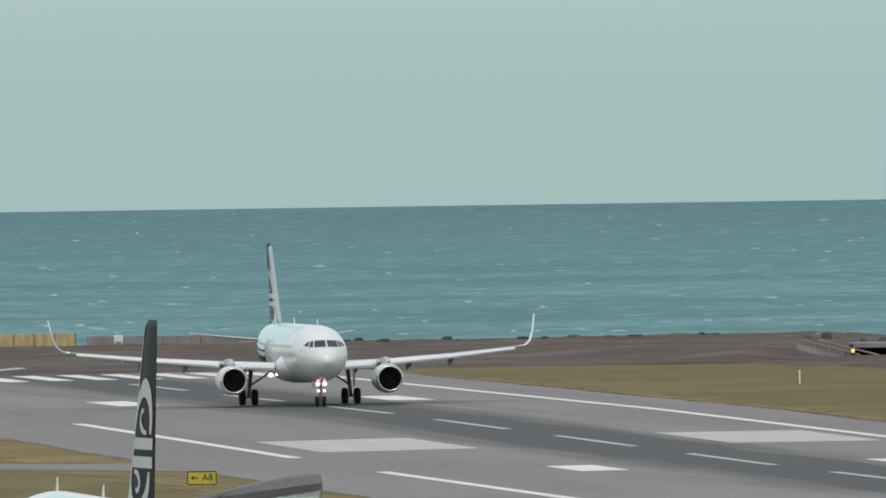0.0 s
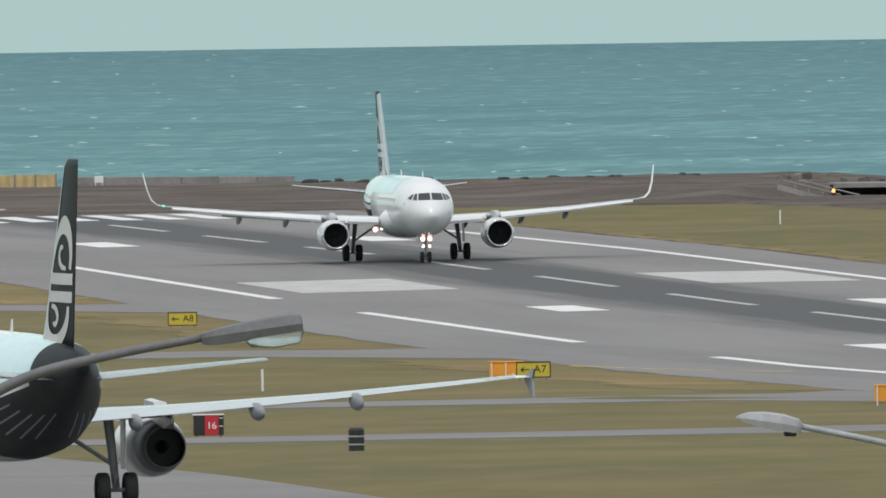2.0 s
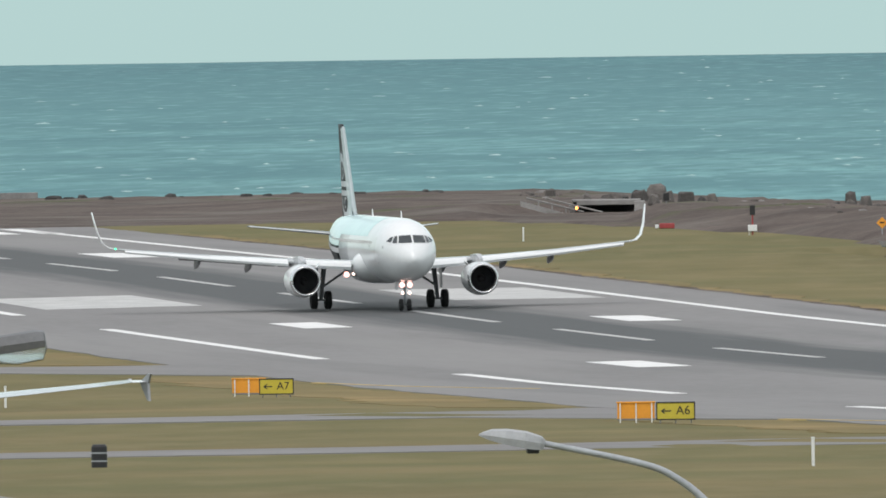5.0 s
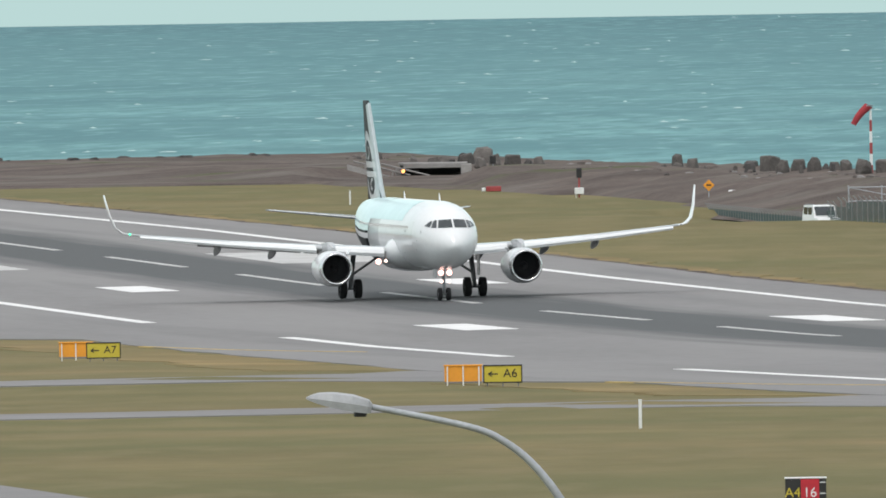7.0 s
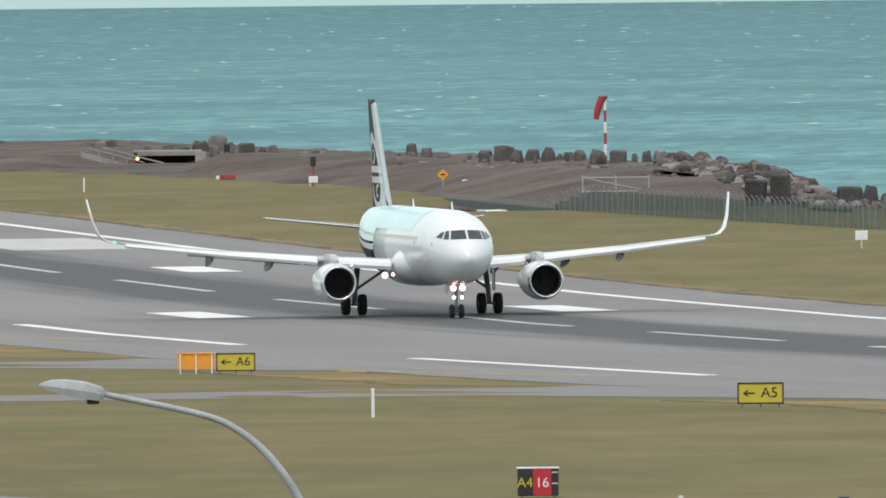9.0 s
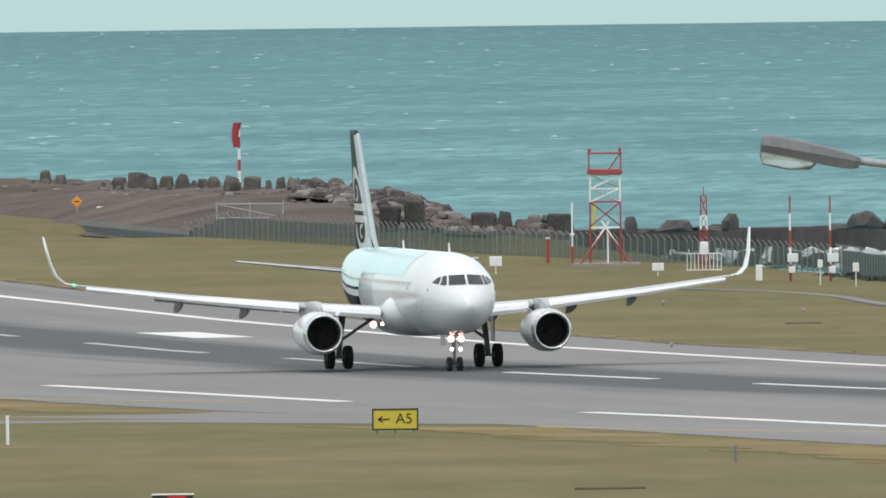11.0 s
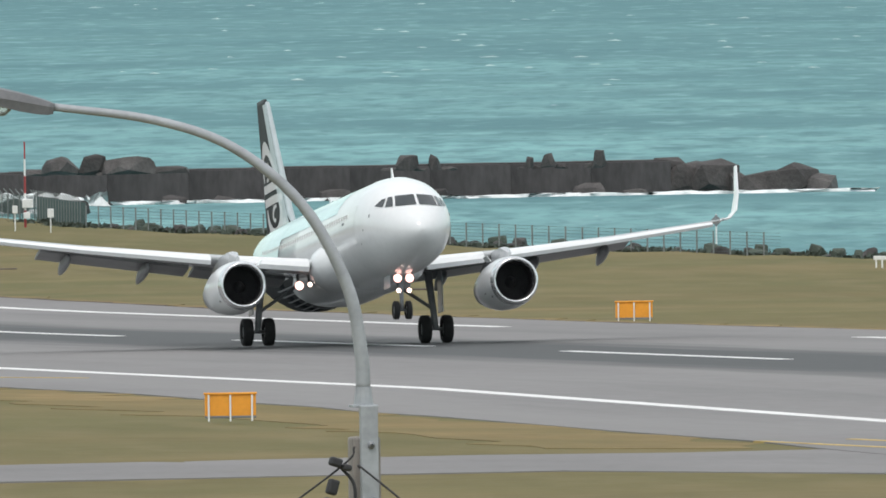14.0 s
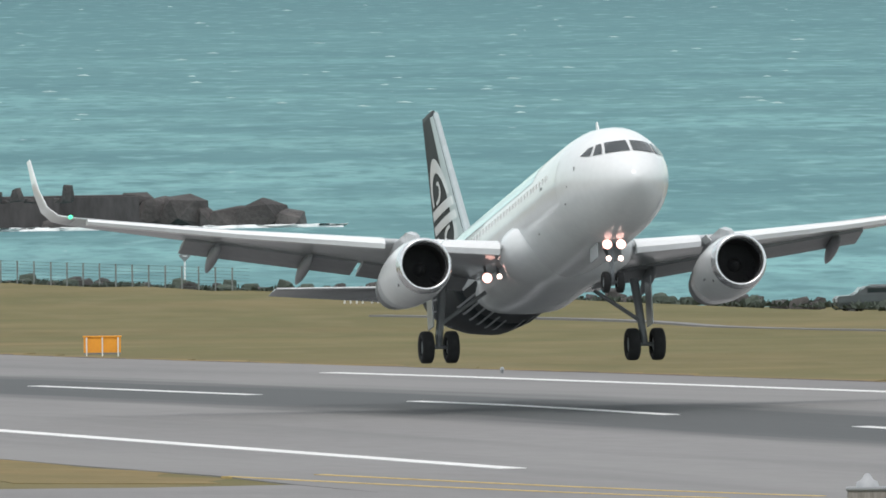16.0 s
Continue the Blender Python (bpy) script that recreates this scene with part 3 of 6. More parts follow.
            hung.append(part("sharklet", rings(loops), WHITE, wing, "upswept white wingtip", smooth=True))
        else:
            fence = [(20.3, 0.0), (22.2, 0.34), (22.5, 0.32), (22.1, 0.0), (22.4, -0.62), (22.0, -0.6)]
            hung.append(part("wingtip_fence", rings([[(side * x, y + NOSE, zw(16.6) + z) for y, z in fence] for x in (17.05, 17.12)]), FLAP_GREY, wing, "small grey arrow-shaped wingtip fence"))
            hung.append(part("wingtip", surface([(side * 16.6, 19.95, 21.6, zw(16.6), 0.15), (side * 17.06, 20.3, 21.75, zw(16.6) + 0.03, 0.1)]), WHITE, wing))
        # tailplane
        part("tailplane", surface([(side * x, le, te, z, th) for x, le, te, z, th in ((0.4, 31.2, 35.4, 4.58, 0.42), (1.2, 31.8, 35.5, 4.65, 0.36), (6.22, 34.9, 36.5, 5.16, 0.16))]), FLAP_DARK, plane, "dark grey tailplane", smooth=True)
        part("tailplane_edge", tube([(side * 1.2, 31.8 + NOSE, 4.67), (side * 6.2, 34.9 + NOSE, 5.185)], [0.035, 0.025], 8), WHITE, plane, "white leading edge")
        # engine
        c = (side * 5.75, 0, 1.92)
        eng = part("engine", spin([(10.2, 1.01), (10.5, 1.04), (11.0, 1.075), (12.0, 1.085), (13.2, 1.02), (14.4, 0.88), (14.42, 0.82)], 36, "y", (c[0], NOSE, c[2])), WHITE, plane, "white engine nacelle", smooth=True)
        part("inlet_lip", spin([(10.5, 0.81), (10.1, 0.80), (9.94, 0.835), (9.87, 0.89), (9.92, 0.945), (10.05, 0.985), (10.24, 1.018)], 36, "y", (c[0], NOSE, c[2])), SILVER, eng, "polished metal inlet lip", smooth=True)
        # the inlet's inner shade is put into the duct's near-black colour
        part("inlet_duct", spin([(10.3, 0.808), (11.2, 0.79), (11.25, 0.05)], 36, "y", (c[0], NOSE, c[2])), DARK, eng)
        part("spinner", spin([(10.55, 0.01), (10.75, 0.14), (11.0, 0.24), (11.2, 0.27)], 20, "y", (c[0], NOSE, c[2])), BLADE, eng, smooth=True)
        for k in range(22):
            q = 2 * math.pi * k / 22
            loops = []
            for r, tw in ((0.25, 0.10), (0.78, 0.30)):
                ca, sa = math.cos(q), math.sin(q)
                loops.append([(c[0] + r * ca - o * sa, NOSE + yy, c[2] + r * sa + o * ca) for o, yy in ((-0.07 - tw * 0.1, 11.02), (0.07 + tw * 0.1, 11.16), (0.075 + tw * 0.1, 11.17), (-0.065 - tw * 0.1, 11.03))])
            part("fan_blade", rings(loops), BLADE, eng)
        part("nozzle", spin([(14.36, 0.875), (15.0, 0.80), (15.7, 0.69), (15.71, 0.66), (14.8, 0.66)], 32, "y", (c[0], NOSE, c[2])), STRUT, eng, "grey metal exhaust nozzle", smooth=True)
        # plug and duct coloured near-black for the shade within the nozzle
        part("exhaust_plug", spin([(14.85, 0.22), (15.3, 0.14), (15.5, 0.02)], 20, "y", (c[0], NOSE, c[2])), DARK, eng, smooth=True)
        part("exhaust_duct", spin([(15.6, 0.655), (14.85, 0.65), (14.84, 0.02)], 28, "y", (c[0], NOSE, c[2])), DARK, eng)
        part("vent", box(0.05, 0.34, 0.10, c[0] - side * 0.98, NOSE + 11.6, c[2] - 0.42, 0.015), STRUT, eng, "dark vent slot")
        part("vent", box(0.05, 0.12, 0.22, c[0] - 0.86, NOSE + 10.7, c[2] - 0.55, 0.015), STRUT, eng, "dark access panel")
        part("strake", box(0.03, 0.9, 0.28, c[0] - side * 0.92, NOSE + 11.3, c[2] + 0.98, rot=Euler((0, radians(side * -40), 0)).to_matrix()), WHITE, eng)
        loops = []
        for s, z0, z1, w in ((11.1, 2.95, 3.2, 0.08), (12.2, 2.9, 3.5, 0.2), (14.4, 2.7, 3.45, 0.22), (16.4, 2.55, 3.0, 0.16), (17.4, 2.75, 2.95, 0.06)):
            loops.append([(c[0] + w, s + NOSE, z1 - 0.05), (c[0], s + NOSE, z1), (c[0] - w, s + NOSE, z1 - 0.05), (c[0] - w, s + NOSE, z0), (c[0] + w, s + NOSE, z0)])
        part("pylon", rings(loops), GREY, plane)
        # main gear
        x = side * 3.795
        gear = part("main_gear", tube([(x * 0.93, 0.1, 3.0), (x, 0, 0.58)], [0.17, 0.13], 12), STRUT, plane, "grey main landing gear leg")
        part("axle", tube([(x - 0.5, 0, 0.585), (x + 0.5, 0, 0.585)], 0.07, 10), STRUT, gear)
        part("side_stay", tube([(x, 0, 1.35), (side * 2.0, -0.1, 2.55)], 0.075, 10), STRUT, gear)
        part("torque_link", tube([(x, 0.15, 1.35), (x, 0.42, 1.0), (x, 0.12, 0.66)], 0.05, 8), STRUT, gear)
        part("gear_door", box(0.06, 0.95, 1.75, x + side * 0.24, 0.05, 2.15, 0.02), GREY, gear, "grey gear door panel")
        for o in (-0.46, 0.46):
            sprung.append((wheel(plane, "main_wheel", 0.585, 0.43, x + o, 0, 0.585, TYRE), Vector((x + o, 0, 0.585))))
        sprung.append((gear, Vector((0, 0, 0))))
        hung.append(part("navigation_lamp", spin([(-0.12, 0.01), (-0.05, 0.07), (0.1, 0.07), (0.14, 0.01)], 10, "y", (side * 16.75, 20.05 + NOSE, zw(16.6) + 0.05)), GREEN_LAMP if side < 0 and lit else GREY, wing))
        for o in hung:
            o.data.transform(Matrix.Translation(-root))
        wing.matrix_basis = Matrix.Translation(root) @ pose(0, 0, 0, 0, side * droop, 0)
        wings.append((side, wing, root))
    # fin, in the plane of symmetry
    fin = surface([(5.35, 28.6, 35.3, 0, 0.70), (6.4, 29.9, 35.6, 0, 0.62), (11.55, 34.6, 37.0, 0, 0.38), (11.76, 34.95, 37.05, 0, 0.2)], vertical=True)
    finob = part("fin", fin, BLACK, plane, "tall black tail fin", smooth=True)
    part("fin_edge", tube([(0, 28.75 + NOSE, 5.7), (0, 29.85 + NOSE, 6.4), (0, 34.55 + NOSE, 11.55)], [0.08, 0.15, 0.10], 8), FIN_METAL, finob, "bare metal leading edge")
    for side in (1, -1):
        for stroke_points, wide in FERN:
            part("fin_emblem", fin_stroke(stroke_points, wide, side), WHITE, finob, "white curled fern emblem, a plain shape")
        b, last = bmesh.new(), None
        for k in range(13):
            row = [b.verts.new(fin_place(q, 5.7 + 5.8 * k / 12, side)) for q in (0.03, 0.07, 0.13, 0.21)]
            if last:
                for a in range(3):
                    b.faces.new((last[a], last[a + 1], row[a + 1], row[a]))
            last = row
        part("fin_edge", b, FIN_METAL, finob, "dull metal leading edge of the fin", smooth=True)
        for z0, z1 in ((7.10, 7.46), (7.68, 8.05)):
            part("fin_band", fin_stroke([(0.07, (z0 + z1) / 2), (0.3, (z0 + z1) / 2), (0.6, (z0 + z1) / 2), (0.93, (z0 + z1) / 2)], [z1 - z0] * 4, side), WHITE, finob, "white band across the fin")
    # nose gear
    ng = part("nose_gear", tube([(0, -12.64 + 0.25, 2.2), (0, -12.64, 0.4)], [0.11, 0.08], 12), STRUT, plane, "nose landing gear leg")
    part("axle", tube([(-0.3, -12.64, 0.385), (0.3, -12.64, 0.385)], 0.05, 8), STRUT, ng)
    part("drag_stay", tube([(0, -12.62, 1.1), (0, -11.2, 1.95)], 0.06, 8), STRUT, ng)
    for side in (1, -1):
        wheel(plane, "nose_wheel", 0.385, 0.24, side * 0.26, -12.64, 0.385, TYRE)
        part("nose_gear_door", box(0.04, 1.3, 0.55, side * 0.42, -11.7, 1.62, 0.015), GREY, ng)
    if lit:
        for x, z, r, mat in ((-0.25, 1.67, 0.18, LAMP), (0.25, 1.67, 0.18, LAMP), (-0.22, 1.16, 0.10, LAMP_SMALL), (0.22, 1.16, 0.10, LAMP_SMALL)):
            lamp = part("landing_lamp", spin([(0.16, 0.03), (0.1, r * 0.8), (0.0, r)], 16, "y", (x, -13.15, z)), STRUT, ng)
            part("lamp_glass", spin([(0.0, r * 0.97), (-0.03, r * 0.7), (-0.045, 0.01)], 16, "y", (x, -13.155, z)), mat, lamp, "brightly lit landing lamp")
        for x, y, z, r, mat in ((-2.44, -2.6, 2.24, 0.19, LAMP), (-2.0, -2.65, 2.28, 0.10, LAMP_SMALL)):
            lamp = part("landing_lamp", join(spin([(0.3, 0.03), (0.16, r * 0.8), (0.0, r)], 16, "y", (x, y, z)), tube([(x, y + 0.12, z), (x, y + 0.45, z + 0.5)], 0.05, 8)), STRUT, plane)
            part("lamp_glass", spin([(0.0, r * 0.97), (-0.03, r * 0.7), (-0.045, 0.01)], 16, "y", (x, y - 0.005, z)), mat, lamp, "brightly lit landing lamp")
    return plane, wings, sprung


build_ground()
build_sea()
build_paving()
airliner, wings, sprung = build_aircraft("airliner", "white twin-engine airliner with black tail, taking off from the runway", True, True, 2.3)
taxiing, _, _ = build_aircraft("airliner", "white twin-engine airliner with black tail, taxiing away, seen from behind", False, False, 1.8)

# ---- more materials ----
ROCK = material("dark_wet_rock", (0.058, 0.054, 0.052), 0.8, vary=0.35, scale=0.6, fine=4.0, bump=0.7, random_tint=0.35)
BANK_ROCK = material("grey_brown_rock", (0.105, 0.095, 0.088), 0.9, vary=0.3, scale=0.6, fine=4.0, bump=0.7, random_tint=0.3)
RUBBLE = material("brown_rubble", (0.155, 0.132, 0.12), 0.9, vary=0.3, scale=0.6, fine=4.0, bump=0.7, random_tint=0.3)
CONCRETE = material("weathered_concrete", (0.26, 0.25, 0.24), 0.85, vary=0.18, scale=0.4, fine=4.0, bump=0.3, random_tint=0.15)
SEAWALL = material("dark_stained_concrete", (0.058, 0.053, 0.053), 0.85, vary=0.3, scale=0.25, fine=2.0, bump=0.4, stretch=(1, 1, 0.4))
FOAM = material("white_sea_foam", (0.78, 0.82, 0.82), 0.9, vary=0.12, scale=0.8, fine=5.0, bump=0.4, spec=0.1)
THIN_FOAM = material("thin_grey_sea_foam", (0.40, 0.54, 0.535), 0.9, vary=0.2, scale=0.4, fine=2.0, spec=0.1)
GALV = material("dull_galvanised_steel", (0.34, 0.36, 0.38), 0.55, metal=0.15, vary=0.14, scale=3.0, fine=18.0)
LANTERN = material("grey_lantern_body", (0.138, 0.142, 0.15), 0.55, vary=0.14, scale=4.0, fine=25.0)
LANTERN_PALE = material("pale_grey_lantern_body", (0.36, 0.37, 0.385), 0.5, vary=0.1, scale=4.0, fine=25.0)
BOWL = material("clear_lamp_bowl", (0.74, 0.80, 0.80), 0.22, vary=0.08, scale=4.0)
BOWL.node_tree.nodes["Principled BSDF"].inputs["Transmission Weight"].default_value = 0.75
TIMBER = material("grey_weathered_timber", (0.27, 0.25, 0.23), 0.9, vary=0.25, scale=3.0, fine=20.0, bump=0.4, stretch=(4, 4, 0.5))
ORANGE = material("orange_marker_board", (0.80, 0.33, 0.03), 0.6, vary=0.08, scale=1.0, fine=6.0)
YELLOW = material("yellow_sign_face", (0.56, 0.45, 0.045), 0.55, vary=0.06, scale=1.5, fine=8.0)
INK = material("black_sign_ink", (0.02, 0.02, 0.02), 0.6, vary=0.2)
RED = material("red_sign_face", (0.50, 0.02, 0.035), 0.55, vary=0.08, scale=2.0)
RED_STEEL = material("red_painted_steel", (0.33, 0.05, 0.05), 0.55, vary=0.15, scale=1.0, fine=8.0)
WHITE_STEEL = material("white_painted_steel", (0.76, 0.77, 0.76), 0.5, vary=0.08, scale=1.0, fine=8.0)
SOCK = material("faded_red_windsock", (0.36, 0.045, 0.055), 0.9, vary=0.15, scale=3.0, fine=20.0)
FENCE_POST = material("dull_fence_post", (0.20, 0.22, 0.215), 0.7, vary=0.15)
WIRE = material("green_grey_fence_wire", (0.07, 0.11, 0.105), 0.7, vary=0.1)
CABLE = material("black_cable", (0.025, 0.025, 0.027), 0.6, vary=0.2)
VAN = material("white_van_paint", (0.74, 0.76, 0.76), 0.3, vary=0.04)
CAR_DARK = material("dark_car_paint", (0.05, 0.06, 0.06), 0.25, vary=0.08)
STRAW = material("straw_shade_cloth", (0.52, 0.40, 0.20), 0.9, vary=0.2, scale=0.5, fine=5.0, stretch=(4, 4, 1))
SCRUB = material("dark_shore_scrub", (0.062, 0.078, 0.062), 0.95, vary=0.35, scale=0.8, fine=5.0)


def facing(x, y, z):
    """A pose whose -y side looks back at the eye."""
    return pose(x, y, z, 0, 0, -math.degrees(math.atan2(x, y)))


def lettering(text, size, mat, parent, x, y, z, name="letter"):
    cu = bpy.data.curves.new(name, "FONT")
    cu.body, cu.size, cu.extrude, cu.align_x, cu.align_y = text, size, 0.006, "CENTER", "CENTER"
    tmp = bpy.data.objects.new(name, cu)
    scene.collection.objects.link(tmp)
    bpy.context.view_layer.update()
    me = bpy.data.meshes.new_from_object(tmp.evaluated_get(bpy.context.evaluated_depsgraph_get()))
    bpy.data.objects.remove(tmp)
    me.materials.clear()
    me.materials.append(mat)
    ob = new(name, me)
    ob.parent = parent
    ob.matrix_basis = pose(x, y, z, 90, 0, 0)
    return ob


# ---- earth bank and sea wall ----
def bank_height(x, y):
    foot = float(np.interp(y, (1560, 1607, 1655, 1746, 1819, 1990), (262, 250, 251.5, 252.5, 247, 222)))
    crest = float(np.interp(y, (1578, 1600, 1630, 1660, 1700, 1760, 1820, 1900, 2000), (0, 0.8, 1.7, 2.25, 1.7, 1.45, 1.15, 0.65, 0.5)))
    rise = min(1.0, max(0.0, (x - foot) / 13.0))
    rise = rise * rise * (3 - 2 * rise)
    z = crest * rise
    if y > 1850:
        s = min(1.0, (y - 1850) / 140)
        z = max(z, 0.45 * s * s)
    if y > 2006:
        z -= (y - 2006) * 0.2
    if abs(x - 0.1368 * y) < 6.8 and 1790 < y < 1884:
        z = min(z, 0.05)
    far = coast(y) - 4 - x
    if far < 0:
        z += far * 0.45
    return z


def build_bank():
    bm = bmesh.new()
    xs = [-60, 0, 60, 110] + [130 + 3.0 * i for i in range(74)]
    ys = [1575 + 3.5 * i for i in range(130)]
    grid = []
    for y in ys:
        row = []
        for x in xs:
            h = bank_height(x, y)
            lump = 0.35 * noise.noise(Vector((x * 0.16, y * 0.09, 1.0))) + 0.34 * noise.noise(Vector((x * 0.5, y * 0.33, 5.0)))
            inside = h > 0.04 or y > 1850
            row.append(bm.verts.new((x, y, ground_z(y) + (h + 0.12 + (lump * min(1, h) if h > 0 else 0)) if inside else ground_z(y) - 0.6)))
        grid.append(row)
    for a, b in zip(grid, grid[1:]):
        for i in range(len(a) - 1):
            quad = (a[i], a[i + 1], b[i + 1], b[i])
            if any(v.co.z > ground_z(v.co.y) for v in quad):
                bm.faces.new(quad)
    bmesh.ops.delete(bm, geom=[v for v in bm.verts if not v.link_faces], context="VERTS")
    tagged(part("earth_bank", bm, EARTH, smooth=True), "dark brown gravelly earth bank along the shore", "bank", kind="structure")


def boulder(name, label, mat, x, y, z, w, d, h, seed, blocky=False, category="rock", group="rocks along the shore"):
    rnd = random.Random(seed)
    bm = bmesh.new()
    n = 8 if blocky else 30
    for k in range(n):
        if blocky:
            p = Vector(((1 if k & 1 else -1) * rnd.uniform(0.7, 1), (1 if k & 2 else -1) * rnd.uniform(0.7, 1), (1 if k & 4 else -1) * rnd.uniform(0.7, 1)))
        else:
            p = Vector((rnd.gauss(0, 1), rnd.gauss(0, 1), rnd.gauss(0, 1))).normalized()
            p.z = abs(p.z) * 2 - 1
            p = Vector([math.copysign(abs(c) ** 0.6, c) for c in p]) * rnd.uniform(0.72, 1.0)
        bm.verts.new((p.x * w / 2, p.y * d / 2, h / 2 + p.z * h / 2))
    bmesh.ops.convex_hull(bm, input=bm.verts[:])
    bmesh.ops.delete(bm, geom=[v for v in bm.verts if not v.link_faces], context="VERTS")
    if blocky:
        bmesh.ops.bevel(bm, geom=bm.edges[:], offset=min(w, h) * 0.07, segments=1, affect="EDGES")
    ob = part(name, bm, mat)
    ob.matrix_world = pose(x, y, z, 0, 0, rnd.uniform(-25, 25) if blocky else rnd.uniform(0, 360))
    return tagged(ob, label, category, group)


CREST_ROCKS = [(-156, 250, 20, 18), (-120, 253, 25, 25), (-5, 249, 55, 15), (40, 254, 30, 26), (89, 254, 28, 26), (121, 257, 35, 22), (412, 268, 26, 33), (439, 268, 28, 23),
               (541, 270, 30, 23), (576, 267, 40, 28), (626, 268, 30, 20), (655, 270, 27, 28), (709, 266, 25, 16), (777, 271, 40, 20), (828, 271, 22, 38), (853, 272, 28, 31), (887, 277, 40, 23)]
WALL_ROCKS = [(1020, 346, 44, 40), (1064, 350, 38, 52), (1110, 356, 40, 28), (1187, 357, 48, 33), (1223, 354, 25, 31), (1256, 358, 40, 20), (1321, 364, 44, 35), (1446, 357, 30, 25), (1524, 360, 75, 21),
              (1623, 361, 33, 35), (1869, 354, 65, 30), (1919, 355, 44, 35), (1982, 356, 80, 30), (2476, 348, 40, 16), (2524, 349, 30, 15), (2693, 352, 18, 12), (2726, 351, 25, 17), (2818, 350, 24, 26)]
END_ROCKS = [(2915, 397, 41, 55), (2943, 397, 30, 59), (2983, 398, 51, 52), (3027, 398, 57, 55), (3066, 399, 35, 38), (3108, 400, 72, 36), (3165, 400, 83, 42), (3214, 401, 57, 26)]


def joined(stones, name, label):
    """Loose stones too small to tell apart, as one object."""
    verts, faces, mats, slots = [], [], [], []
    for o in stones:
        base, m = len(verts), o.data.materials[0]
        if m not in mats:
            mats.append(m)
        verts += [o.matrix_world @ v.co for v in o.data.vertices]
        for p in o.data.polygons:
            faces.append([base + k for k in p.vertices])
            slots.append(mats.index(m))
        data = o.data
        bpy.data.objects.remove(o)
        bpy.data.meshes.remove(data)
    me = bpy.data.meshes.new(name)
    me.from_pydata(verts, [], faces)
    for m in mats:
        me.materials.append(m)
    me.polygons.foreach_set("material_index", slots)
    tagged(new(name, me), label, "stones", kind="stuff")


def mound_place(a, u):
    """A place on the rubble mound: u runs from its foot, -1, over its crest, 0, to the sea, 1."""
    stops = (840, 906, 966, 1006, 1076, 1095, 1136, 1200, 1316, 1370)
    d = float(np.interp(a, stops, (1700, 1692, 1678, 1662, 1646, 1640, 1636, 1632, 1624, 1622)))
    z = float(np.interp(a, stops, (5.0, 5.2, 5.1, 4.75, 4.5, 3.75, 3.2, 3.1, 2.9, 0.6)))
    low = float(np.interp(a, stops, (2.9, 2.8, 2.7, 2.7, 2.6, 2.6, 2.5, 2.3, 1.9, 0.2)))
    p = at(a, 300, d + (34 * u if u < 0 else 22 * u))
    h = low + (z - low) * (1 + u) ** 1.3 if u < 0 else z - (z + 0.8) * u ** 1.4
    p.z = h + 0.45 * noise.noise(Vector((p.x * 0.35, p.y * 0.2, 3.0))) * (1 - abs(u))
    if p.x < coast(p.y) - 4:
        p.z = max(p.z, ground_z(p.y) + bank_height(p.x, p.y) + 0.22)
    return p


def build_mound():
    bm = bmesh.new()
    grid = [[bm.verts.new(mound_place(840 + 10 * i, -1 + 0.1 * j)) for j in range(21)] for i in range(54)]
    for a, b in zip(grid, grid[1:]):
        for j in range(20):
            bm.faces.new((a[j], b[j], b[j + 1], a[j + 1]))
    tagged(part("rubble_mound", bm, EARTH, smooth=True), "brown earth and rubble mound sloping to the sea", "mound", kind="structure")


